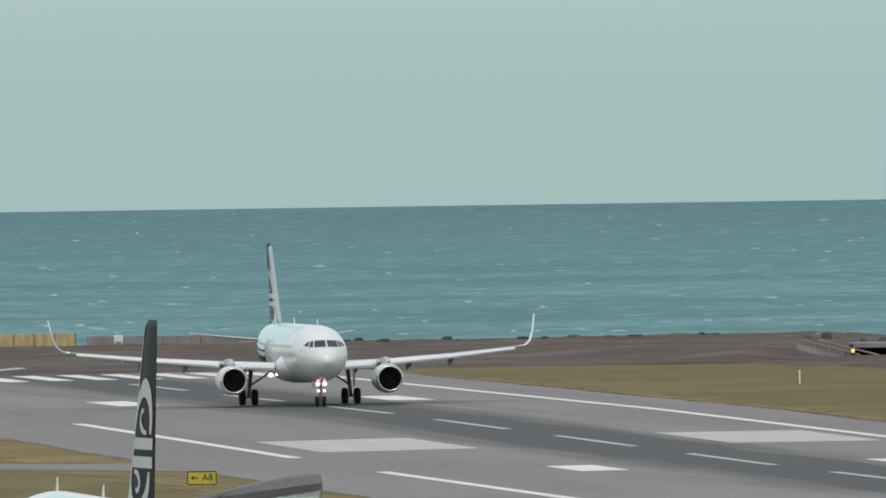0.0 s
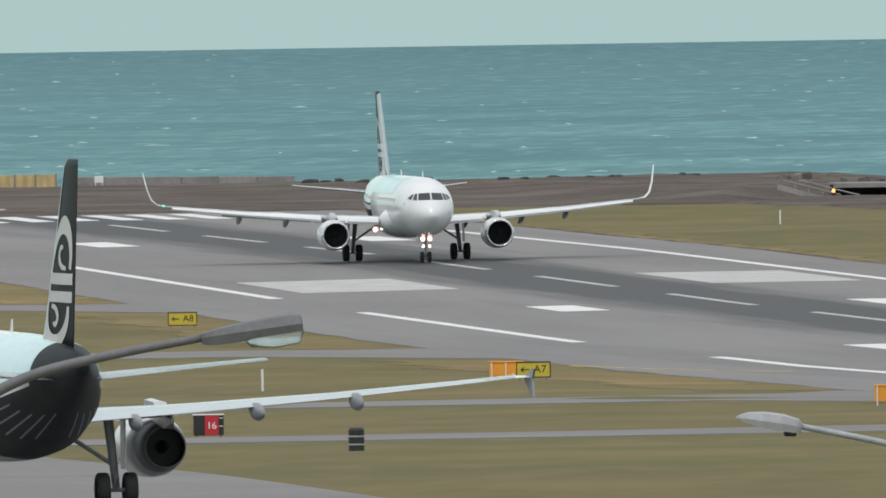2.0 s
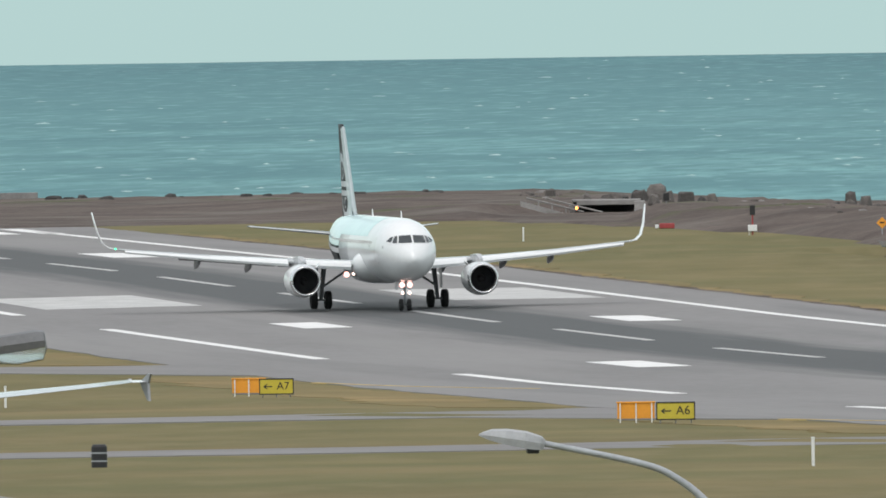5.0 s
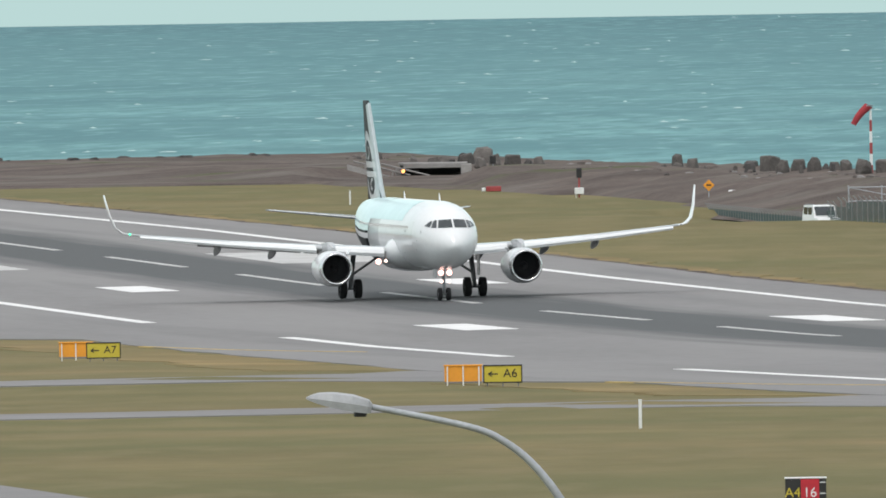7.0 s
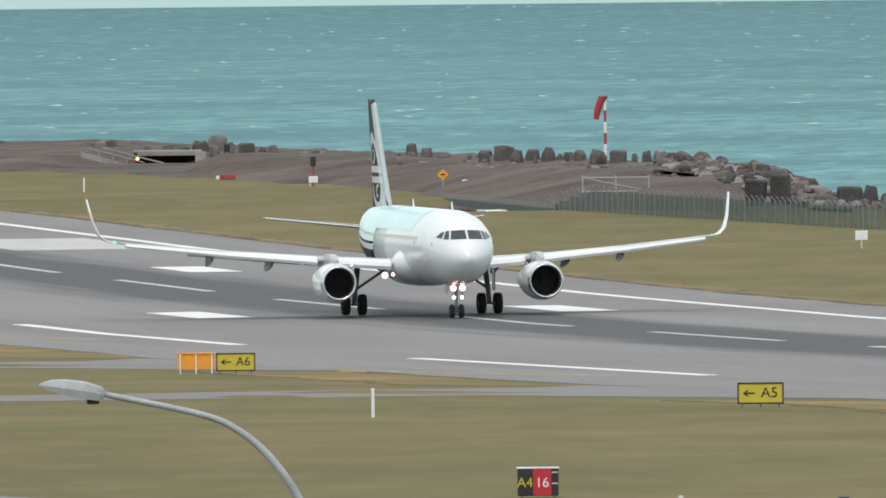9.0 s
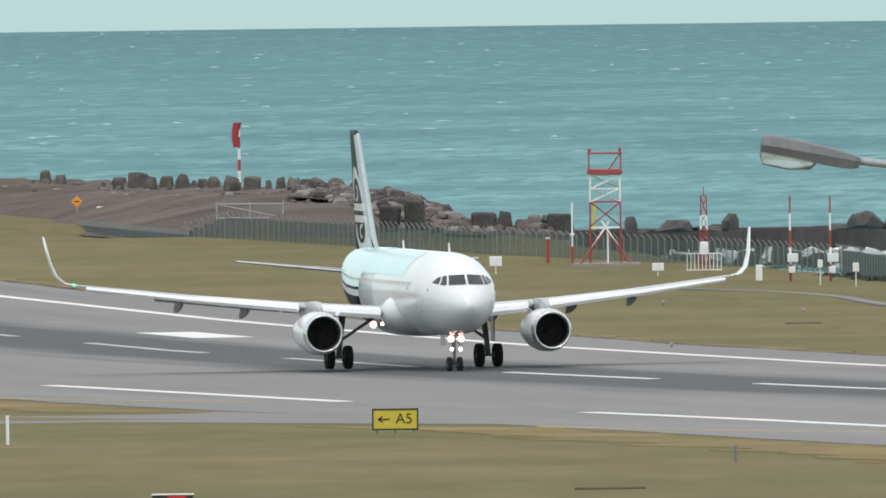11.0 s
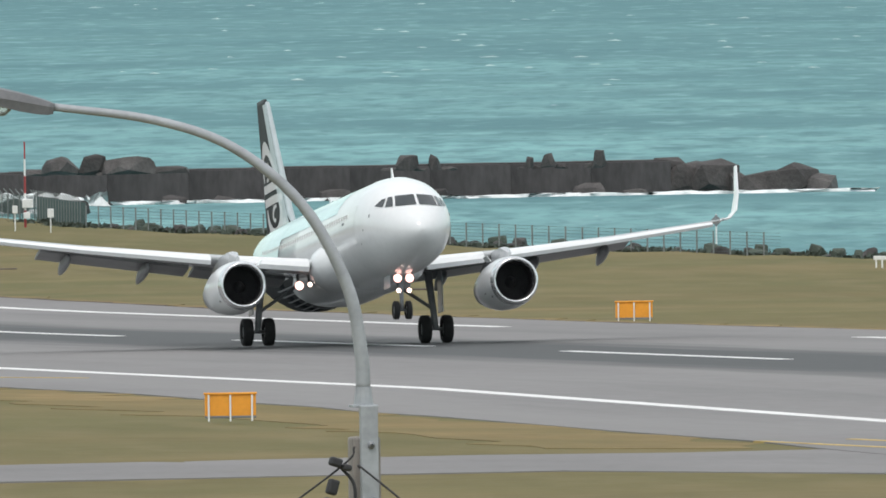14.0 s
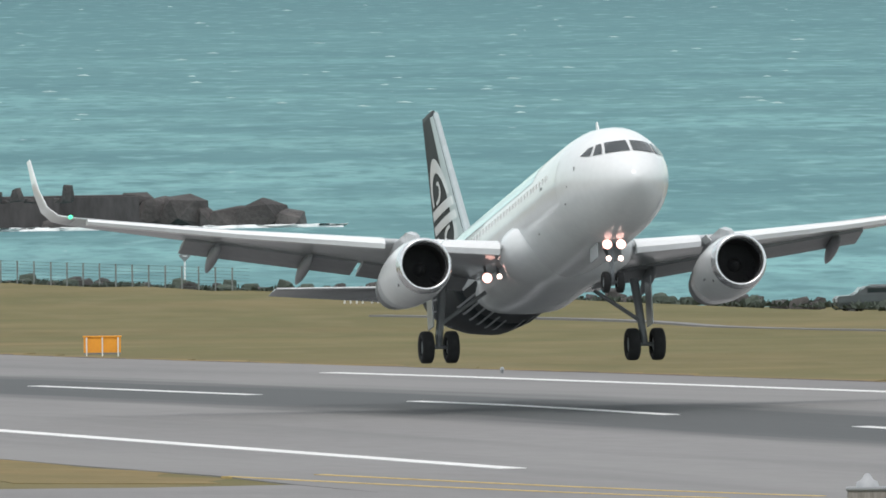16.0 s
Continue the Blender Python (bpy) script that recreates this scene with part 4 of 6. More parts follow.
def build_rocks():
    for i, (a, e, w, h) in enumerate(CREST_ROCKS):
        d = (265 if a < 300 else 270 if a < 700 else 272) / math.sin(a / LENS + HEAD)
        p, k = at(a, e, d), d / LENS
        z = ground_z(p.y) + bank_height(p.x, p.y) - 0.35
        top = at(a, e - h * 1.08, d).z
        boulder("boulder", "grey-brown angular boulder on the earth bank", BANK_ROCK, p.x, p.y, min(p.z, z), w * k * (0.8 if i % 4 == 1 else 1.1), w * k * 0.9, max(0.4, min((top - min(p.z, z)) * 0.86, 1.75)), 100 + i, i % 4 == 1)
        for j, off in enumerate((-0.9, 0.75, 1.3)[: 1 + i % 3]):
            q = at(a + off * w, e, d + 2.0 * off)
            r = w * k * (0.4, 0.6, 0.3)[(i + j) % 3]
            zq = ground_z(q.y) + bank_height(q.x, q.y) - 0.3
            boulder("boulder", "grey-brown angular boulder on the earth bank", BANK_ROCK if (i + j) % 3 else ROCK, q.x, q.y, min(zq, q.z), r * 1.5, r * 1.2, max(0.4, min(r * 0.8 + (q.z - min(zq, q.z)), 1.9)), 900 + 3 * i + j)
    for i, (a, e, w, h) in enumerate(WALL_ROCKS):
        d = 1634 if a > 1350 else 1610 if i < 2 else float(np.interp(a, (1006, 1076, 1136, 1200, 1316), (1656, 1640, 1631, 1627, 1619)))
        p, k = at(a, e, d), d / LENS
        block = i in (0, 1, 3, 6)
        label = "dark square concrete block on the shore" if block else "dark concrete armour rock on the breakwater"
        base = min(p.z, ground_z(p.y) - 0.2) if a < 1350 else 2.34
        boulder("armour_block" if block else "boulder", label, ROCK, p.x, p.y, base, w * k * (1.0 if block else 1.35), w * k * 0.9, h * k * (1.0 if a < 1350 else 0.85) + (p.z - base), 200 + i, block)
        if a > 1350:
            for off, r in ((-0.8, 0.6), (0.85, 0.75))[: 1 + (i + 1) % 2]:
                q = at(a + off * w, e, d + 0.8)
                boulder("boulder", label, ROCK, q.x, q.y, base, w * k * r * 1.6, w * k * r, h * k * r * 0.75, 250 + 2 * i + int(r * 10))
    for i, (a, e, w, h) in enumerate(END_ROCKS):
        p, k = at(a, e, 1668), 1668 / LENS
        boulder("boulder", "big dark wet rock at the end of the breakwater", ROCK, p.x, p.y + 2, -0.8, w * k * 1.5, 5.5, h * k + 1.25, 300 + i)
    rnd = random.Random(7)
    for i in range(18):      # rubble below the fence
        p = at(rnd.uniform(1450, 1900), 340, rnd.uniform(1604, 1640))
        s = rnd.uniform(0.6, 2.0)
        boulder("boulder", "broken grey rock among shore rubble", ROCK, p.x, p.y, -0.1, s * 1.2, s, s * rnd.uniform(0.6, 1.0), 446 + i)
    for i in range(95):      # broken rock and slabs heaped on the mound's end
        a = 850 + 500 * rnd.random()
        u = rnd.uniform(-1.0, 0.25) if i % 3 else rnd.uniform(-0.2, 0.1)
        p = mound_place(a, u)
        s = rnd.uniform(0.35, 1.15)
        slab = i % 6 == 0
        mat = CONCRETE if slab and i % 12 else (RUBBLE, BANK_ROCK, RUBBLE, BANK_ROCK, ROCK)[i % 5]
        o = boulder("boulder", "broken pale concrete slab among the rubble" if slab else "broken grey rock heaped as rubble", mat, p.x, p.y, p.z - 0.15 * s, s * (2.2 if slab else 1.3), s, s * (0.4 if slab else rnd.uniform(0.7, 1.1)), 400 + i, slab)
        if slab:
            o.matrix_world = o.matrix_world @ pose(0, 0, 0, 0, rnd.uniform(-25, 35), 0)
    small = []
    for i in range(340):     # smaller stones between the crest's boulders and down the bank
        a = rnd.uniform(-170, 930)
        d = rnd.uniform(262, 274) / math.sin(a / LENS + HEAD)
        p = at(a, 260, d)
        s = rnd.uniform(0.15, 0.6)
        small.append(boulder("stone", "dark angular stone", (BANK_ROCK, RUBBLE, RUBBLE, CONCRETE)[i % 4], p.x, p.y, ground_z(p.y) + max(0, bank_height(p.x, p.y)) - 0.1, s * 1.7, s, s * rnd.uniform(0.5, 0.9), 800 + i))
    for i in range(500):     # rubble between the mound's rocks
        p = mound_place(850 + 510 * rnd.random(), rnd.uniform(-1.0, 0.2))
        s = rnd.uniform(0.25, 0.9)
        small.append(boulder("stone", "broken stone", (BANK_ROCK, RUBBLE, CONCRETE, RUBBLE)[i % 4], p.x, p.y, p.z - 0.12, s * 1.6, s, s * rnd.uniform(0.5, 0.9), 1800 + i))
    joined(small, "rubble", "grey broken stones strewn over the earth bank")
    small = []
    for i in range(320):     # low rocks where the grass meets the sea
        y = rnd.uniform(1150, 1400)
        x = coast(y) + rnd.uniform(-1.0, 1.5)
        s = rnd.uniform(0.3, 0.95)
        small.append(boulder("stone", "small dark rock", ROCK if i % 2 else SCRUB, x, y, ground_z(y) - 0.35, s * 1.5, s, s * rnd.uniform(0.7, 1.1), 500 + i))
    joined(small, "shore_rocks", "small dark rocks along the grassy shore")


def build_breakwater():
    bw = thing("breakwater", "long dark concrete breakwater wall standing in the sea", "breakwater", kind="structure")
    start, end = Vector((256.5, 1617, 0)), Vector((349.5, 1630, 0))
    d = (end - start).normalized()
    n, span = 15, (end - start).length
    ang = math.degrees(math.atan2(d.y, d.x))
    rnd = random.Random(3)
    for i in range(n):
        c = start + d * (span * (i + 0.5) / n)
        top = 2.36 + rnd.uniform(-0.03, 0.03)
        part("wall_block", box(span / n - 0.008, 4.0, top + 3, 0, 0, (top - 3) / 2, 0.02), SEAWALL, bw, m=pose(c.x, c.y, 0, 0, 0, ang))
        part("cap", box(span / n - 0.05, 3.2, 0.10, 0, 0.6, top + 0.05, 0.03), SEAWALL, bw, m=pose(c.x, c.y, 0, 0, 0, ang))
    for i in range(22):
        t = rnd.random()
        c = start + d * span * t + Vector((0, -3.4 - rnd.random() * 1.5, 0))
        s = rnd.uniform(0.8, 1.8)
        boulder("boulder", "wet rock at the foot of the breakwater", ROCK, c.x, c.y, -0.9, s * 2.0, s, s * 0.9 + 0.3, 600 + i)


def foam_sheet(name, label, points, width, seed, lift=0.12, high=0.16):
    rnd = random.Random(seed)
    bm = bmesh.new()
    last = None
    for i, (x, y) in enumerate(points):
        w = width * max(0.02, rnd.uniform(-0.5, 1.3))
        row = [bm.verts.new((x + rnd.uniform(-0.4, 0.4), y - w * (0.5 - j / 4) + rnd.uniform(-0.3, 0.3), lift + (high * rnd.random() if 0 < j < 4 else -0.12))) for j in range(5)]
        if last:
            for j in range(4):
                bm.faces.new((last[j], last[j + 1], row[j + 1], row[j]))
        last = row
    return tagged(part(name, bm, FOAM, smooth=True), label, "foam", kind="stuff")


def build_foam():
    rnd = random.Random(11)
    line = [(260.5 + 0.98 * i, 1612.2 + 0.137 * i + rnd.uniform(-1.2, 1.2)) for i in range(84)]
    foam_sheet("foam", "white wash along the foot of the breakwater", line, 1.9, 1)
    foam_sheet("foam", "white surf breaking before the breakwater", [(276 + 0.8 * i, 1578 + 0.5 * i + rnd.uniform(-3, 3)) for i in range(30)], 3.0, 2)
    foam_sheet("foam", "white wash round the breakwater's end", [(339 + 1.0 * i, 1623 + rnd.uniform(-1, 1)) for i in range(26)], 1.2, 4)
    foam_sheet("foam", "white churning surf heaped against the breakwater", [(286 + 0.42 * i, 1612.5 + 0.06 * i + rnd.uniform(-1, 1)) for i in range(46)], 3.0, 8, 0.15, 1.0)
    bm = bmesh.new()         # whitecaps far out
    for k in range(300):
        y = 2350 + 2500 * rnd.random() ** 1.3
        x = y * (math.tan(HEAD) + rnd.uniform(-1700, 4300) / LENS)
        if x < coast(1900) and y < 2100:
            continue
        w, d = rnd.uniform(0.25, 0.9) * (1 if rnd.random() < 0.85 else 2.0), rnd.uniform(0.6, 4.5)
        n = 9
        vs = []
        for j in range(n):
            q = 2 * math.pi * j / n
            s = rnd.uniform(0.55, 1.1)
            vs.append(bm.verts.new((x + w * s * math.cos(q), y + d * s * math.sin(q), 0.03)))
        mid = bm.verts.new((x + rnd.uniform(-w, w) * 0.5, y, rnd.uniform(0.08, 0.2)))
        for j in range(n):
            bm.faces.new((vs[j], vs[(j + 1) % n], mid))
    tagged(part("whitecaps", bm, THIN_FOAM), "scattered white wave crests on the sea", "whitecaps", kind="stuff")
    bm = bmesh.new()
    for k in range(800):     # spray thrown up by a breaking wave
        q, r = rnd.uniform(0, 6.28), abs(rnd.gauss(0, 1))
        h = rnd.random() ** 1.7
        p = Vector((0.4 * h + (0.25 + 0.75 * (1 - h)) * r * math.cos(q) * 0.8, r * math.sin(q) * 0.7, 4.2 * h))
        s = rnd.uniform(0.012, 0.06) * (1.5 - h) * (2.2 if k % 13 == 0 else 1.0)
        bmesh.ops.create_icosphere(bm, subdivisions=1, radius=s, matrix=Matrix.Translation(p) @ Matrix.Diagonal((1, 1, 1.6, 1)))
    ob = part("wave_spray", bm, FOAM)
    return tagged(ob, "white plume of spray thrown up against the breakwater", "spray", kind="stuff")


def build_scrub():
    rnd = random.Random(31)
    bm = bmesh.new()
    for k in range(1500):
        y = rnd.uniform(1160, 1425)
        x = coast(y) + rnd.uniform(-1.2, 1.4) - 0.5
        if noise.noise(Vector((y * 0.06, 0, 0))) < -0.25:
            continue
        tall = rnd.uniform(0.12, 0.36) * (1.2 if noise.noise(Vector((y * 0.15, 2, 0))) > 0 else 0.7)
        z = ground_z(y) - 0.15
        for _ in range(7):
            q, r = rnd.uniform(0, 6.28), rnd.uniform(0.1, 0.45)
            dx, dy, w = r * math.cos(q), r * math.sin(q), rnd.uniform(0.05, 0.13)
            p = [bm.verts.new(v) for v in ((x + dx - w, y + dy, z), (x + dx + w, y + dy + 0.05, z), (x + dx * 1.8 + w * 0.3, y + dy * 1.8, z + tall * rnd.uniform(0.7, 1.1)), (x + dx * 1.5 - w * 0.8, y + dy * 1.6, z + tall * 0.7))]
            bm.faces.new(p)
    tagged(part("scrub", bm, SCRUB), "ragged dark green scrub along the grassy shore", "scrub", kind="stuff")


# ---- airfield furniture ----
def build_sign(x, y, text):
    s = thing("taxiway_sign", f"yellow airfield sign with black arrow and {text} on short legs", "sign", facing(x, y, ground_z(y)), "yellow airfield signs")
    part("panel", box(1.70, 0.22, 0.74, 0, 0, 0.54, 0.02), YELLOW, s)
    for w, h, px, pz in ((1.76, 0.055, 0, 0.925), (1.76, 0.055, 0, 0.155), (0.055, 0.82, -0.86, 0.54), (0.055, 0.82, 0.86, 0.54)):
        part("frame_bar", box(w, 0.27, h, px, 0, pz, 0.008), INK, s)
    for px in (-0.7, 0, 0.7):
        part("leg", box(0.06, 0.10, 0.22, px, 0, 0.09, 0.005), STRUT, s)
    lettering(text, 0.56, INK, s, 0.34, -0.118, 0.55)
    b = box(0.42, 0.014, 0.055, -0.42, -0.117, 0.54)
    for q in (35, -35):
        b = box(0.20, 0.014, 0.055, -0.57, -0.117, 0.54 + (0.05 if q > 0 else -0.05), bm=b, rot=Euler((0, radians(-q), 0)).to_matrix())
    part("arrow", b, INK, s, "black arrow")
    return s


def build_board(x, y):
    s = thing("marker_board", "orange marker board on three white legs in the grass", "marker board", facing(x, y, ground_z(y)), "orange marker boards")
    part("board", box(1.70, 0.10, 0.74, 0, 0, 0.53, 0.02), ORANGE, s)
    part("top_edge", box(1.78, 0.30, 0.07, 0, 0.05, 0.91, 0.02), ORANGE, s)
    part("lower_edge", box(1.70, 0.12, 0.09, 0, 0.01, 0.14, 0.02), STRUT, s, "dark lower edge")
    for px in (-0.72, 0, 0.72):
        part("leg", box(0.06, 0.06, 0.88, px, -0.09, 0.43, 0.008), WHITE_STEEL, s, "white leg")
    return s


def build_mandatory(x, y, a_text, b_text):
    s = thing("holding_sign", "black and red airfield holding sign with white and yellow lettering", "sign", facing(x, y, ground_z(y)))
    part("cabinet", box(1.26, 0.26, 0.84, 0, 0.02, 0.50, 0.03), INK, s)
    part("lid", box(1.30, 0.30, 0.05, 0, 0.02, 0.94, 0.015), WHITE_STEEL, s, "pale top edge")
    part("red_face", box(0.56, 0.02, 0.80, 0.13, -0.12, 0.50, 0.004), RED, s)
    for px in (-0.5, 0.5):
        part("leg", box(0.07, 0.10, 0.16, px, 0.02, 0.06, 0.006), STRUT, s)
    if a_text:
        lettering(a_text, 0.42, YELLOW, s, -0.40, -0.118, 0.48)
    lettering(b_text, 0.42, WHITE_STEEL, s, 0.13, -0.138, 0.48)
    for pz in (0.80, 0.46):
        part("bar", box(0.18, 0.014, 0.03, 0.52, -0.118, pz), WHITE_STEEL, s)
    return s


def build_post(x, y, h=1.05, mat=None):
    mat = mat or WHITE_STEEL
    s = thing("marker_post", "slim white marker post standing in the grass", "post", pose(x, y, ground_z(y)), "white marker posts")
    part("shaft", box(0.11, 0.11, h, 0, 0, h / 2, 0.012), mat, s)
    part("cap", box(0.13, 0.13, 0.05, 0, 0, h + 0.02, 0.012), mat, s)


def build_cabinet(x, y, w=0.62, h=0.9):
    s = thing("drum_marker", "dark grey cylindrical cabinet with pale bands on the grass", "cabinet", pose(x, y, ground_z(y)), "grey cabinets")
    part("body", spin([(0, w / 2), (h * 0.9, w / 2), (h, w * 0.4), (h + 0.01, 0.01)], 20, "z", caps=False), BLADE, s, smooth=False)
    for z in (0.25, 0.6):
        part("band", spin([(h * z, w * 0.51), (h * z + 0.06, w * 0.51)], 20, "z"), GALV, s)


def lattice(parent, r0, r1, h0, h1, bays, mat, thick=0.045):
    """Four legs and their cross bars between two heights; r: half widths."""
    corner = ((1, 1), (-1, 1), (-1, -1), (1, -1))
    for cx, cy in corner:
        part("leg", tube([(cx * r0, cy * r0, h0), (cx * r1, cy * r1, h1)], thick * 1.3, 6), mat, parent)
    for k in range(bays):
        za, zb = h0 + (h1 - h0) * k / bays, h0 + (h1 - h0) * (k + 1) / bays
        ra, rb = r0 + (r1 - r0) * k / bays, r0 + (r1 - r0) * (k + 1) / bays
        for (ax, ay), (bx, by) in zip(corner, corner[1:] + corner[:1]):
            part("cross_bar", tube([(ax * ra, ay * ra, za), (bx * rb, by * rb, zb)], thick, 6), mat, parent)
            part("rail", tube([(ax * rb, ay * rb, zb), (bx * rb, by * rb, zb)], thick, 6), mat, parent)


def build_tower():
    y = 1467.0
    s = thing("lattice_tower", "red and white painted steel lattice tower with a platform", "tower", facing(256.5, y, ground_z(y)))
    lattice(s, 1.0, 1.0, 2.6, 4.2, 1, RED_STEEL, 0.05)
    lattice(s, 1.0, 0.97, 4.2, 5.95, 2, WHITE_STEEL, 0.05)
    for cx, cy in ((1, 1), (-1, 1), (-1, -1), (1, -1)):
        part("leg", tube([(cx, cy, 0.0), (cx, cy, 2.6)], 0.075, 6), RED_STEEL, s)
        part("rail", tube([(cx, cy, 2.5), (-cy, cx, 2.5)], 0.055, 6), WHITE_STEEL, s, "white rail")
        part("head_post", tube([(cx * 1.05, cy * 1.05, 6.1), (cx * 1.05, cy * 1.05, 7.5)], 0.06, 6), RED_STEEL, s)
        for z in (6.08, 6.3, 7.42):
            part("head_rail", tube([(cx * 1.1, cy * 1.1, z), (-cy * 1.1, cx * 1.1, z)], 0.06, 6), RED_STEEL, s)
    part("platform", box(2.3, 2.3, 0.12, 0, 0, 6.18, 0.02), RED_STEEL, s)
    part("head_brace", tube([(1.0, -1.05, 7.4), (0.25, -1.05, 6.3)], 0.05, 6), RED_STEEL, s)
    for px in (-1.0, 1.0):
        part("lamp_head", box(0.2, 0.2, 0.22, px, -0.95, 7.62, 0.03), RED_STEEL, s)
        part("guy", tube([(px * 0.15, -1.0, 2.2), (px * 1.75, -1.3, 0.0)], 0.07, 6), RED_STEEL, s)
        part("brace", tube([(-px * 0.25, -1.02, 2.95), (px * 0.85, -1.02, 1.25)], 0.08, 6), WHITE_STEEL, s)
    part("spike", tube([(1.0, -0.95, 7.7), (1.0, -0.95, 8.0)], 0.025, 6), RED_STEEL, s)
    part("conduit", tube([(0.15, -1.0, 0), (0.15, -1.0, 2.2)], 0.06, 8), WHITE_STEEL, s)
    part("footing", box(4.6, 3.4, 0.25, 0, 0, 0.06, 0.05), CONCRETE, s)
    y = 1442.0
    m = thing("instrument_mast", "short red and white lattice mast inside a white railing", "mast", facing(258.6, y, ground_z(y)))
    for k, (z0, z1) in enumerate(((0.0, 1.2), (1.2, 1.9), (1.9, 2.7), (2.7, 3.6), (3.6, 4.9))):
        lattice(m, 0.28 - 0.02 * k, 0.26 - 0.02 * k, z0, z1, 1, RED_STEEL if k % 2 == 0 else WHITE_STEEL, 0.035)
    part("spike", tube([(0, 0, 4.9), (0, 0, 5.5)], 0.03, 6), RED_STEEL, m)
    part("equipment_box", box(0.5, 0.3, 0.8, 0, -0.35, 1.5, 0.03), WHITE_STEEL, m)
    for k in range(10):
        part("railing_bar", box(0.05, 0.05, 1.15, -1.1 + 0.245 * k, -0.7, 0.6, 0.008), WHITE_STEEL, m)
    for z in (0.12, 1.18):
        part("railing_rail", box(2.3, 0.06, 0.06, 0, -0.7, z, 0.008), WHITE_STEEL, m)
    for x, yy, h in ((271.0, 1477, 5.4), (273.3, 1475.5, 5.4)):
        x, yy = x - 13.5, yy - 72
        p = thing("sensor_pole", "tall thin red and white banded sensor pole", "pole", facing(x, yy, ground_z(yy)), "banded sensor poles")
        n = 5
        for k in range(n):
            part("band", tube([(0, 0, h * k / n), (0, 0, h * (k + 1) / n)], 0.085 - 0.008 * k, 8), RED_STEEL if k % 2 == 0 else WHITE_STEEL, p)
        part("sensor_box", box(0.68, 0.3, 0.55, 0.15, -0.2, 1.5, 0.04), WHITE_STEEL, p, "white instrument box")
        part("sensor_box", box(0.42, 0.3, 0.4, 0.1, -0.2, 0.75, 0.04), WHITE_STEEL, p, "white instrument box")
    p = thing("mast_pole", "thin white pole with a red foot", "pole", facing(254.1, 1466, ground_z(1466)))
    part("upper", tube([(0, 0, 1.3), (0, 0, 4.2)], 0.06, 8), WHITE_STEEL, p)
    part("foot", tube([(0, 0, 0), (0, 0, 1.3)], 0.08, 8), RED_STEEL, p)
    part("collar", box(0.3, 0.2, 0.15, 0, 0, 2.1, 0.02), WHITE_STEEL, p)
    p = thing("red_stub", "short red painted post by the fence", "post", facing(254.7, 1479, ground_z(1479)))
    part("shaft", tube([(0, 0, 0), (0, 0, 1.6)], 0.12, 10), RED_STEEL, p)
    part("cap", tube([(0, 0, 1.6), (0, 0, 1.7)], 0.15, 10), WHITE_STEEL, p)
    for x, yy, w, h, lift in ((255.3, 1404, 0.42, 1.0, 0.1), (256.9, 1391.4, 0.33, 0.5, 1.1), (257.7, 1383.5, 0.40, 0.55, 0.95), (245.4, 1445, 0.8, 0.62, 0.5), (253.6, 1431, 0.75, 0.5, 0.3)):
        p = thing("instrument_box", "white weather instrument box on a post in the grass", "instrument", facing(x, yy, ground_z(yy)), "white instrument boxes")
        part("post", box(0.07, 0.07, lift + 0.1, 0, 0, lift / 2, 0.01), WHITE_STEEL, p)
        part("case", box(w, 0.3, h, 0, 0, lift + h / 2, 0.03), WHITE_STEEL, p)
    p = thing("yellow_post", "thin yellow post on the breakwater", "post", facing(282.4, 1619.8, 2.4))
    part("shaft", box(0.2, 0.2, 2.0, 0, 0, 1.0, 0.03), YELLOW, p)
    part("cap", box(0.3, 0.3, 0.08, 0, 0, 2.0, 0.02), YELLOW, p)


def build_windsock():
    x, y = 272.0, 1719.0
    z = ground_z(y) + bank_height(x, y)
    s = thing("windsock", "drooping faded red windsock on a red and white banded pole", "windsock", facing(x, y, z - 0.1))
    n, h = 6, 5.2
    for k in range(n):
        part("pole_band", tube([(0, 0, h * k / n), (0, 0, h * (k + 1) / n)], 0.14 - 0.009 * k, 10), RED_STEEL if k % 2 == 0 else WHITE_STEEL, s)
    part("hoop", spin([(-0.04, 0.32), (0.04, 0.34)], 16, "z", (-0.1, 0, h + 0.25)), GALV, s)
    loops = []
    for i in range(8):
        t = i / 7
        c = Vector((-0.12 * math.sin(3 * t), 0, -1.9 * t))
        r = 0.34 - 0.13 * t
        loops.append([c + Vector((r * math.cos(q), r * 0.8 * math.sin(q), 0.05 * math.cos(q))) for q in (2 * math.pi * k / 14 for k in range(14))])
    return part("sock", rings(loops, caps=False), SOCK, s, "limp red fabric sock", smooth=True, m=pose(-0.1, 0, h + 0.25, 0, 36, 0))


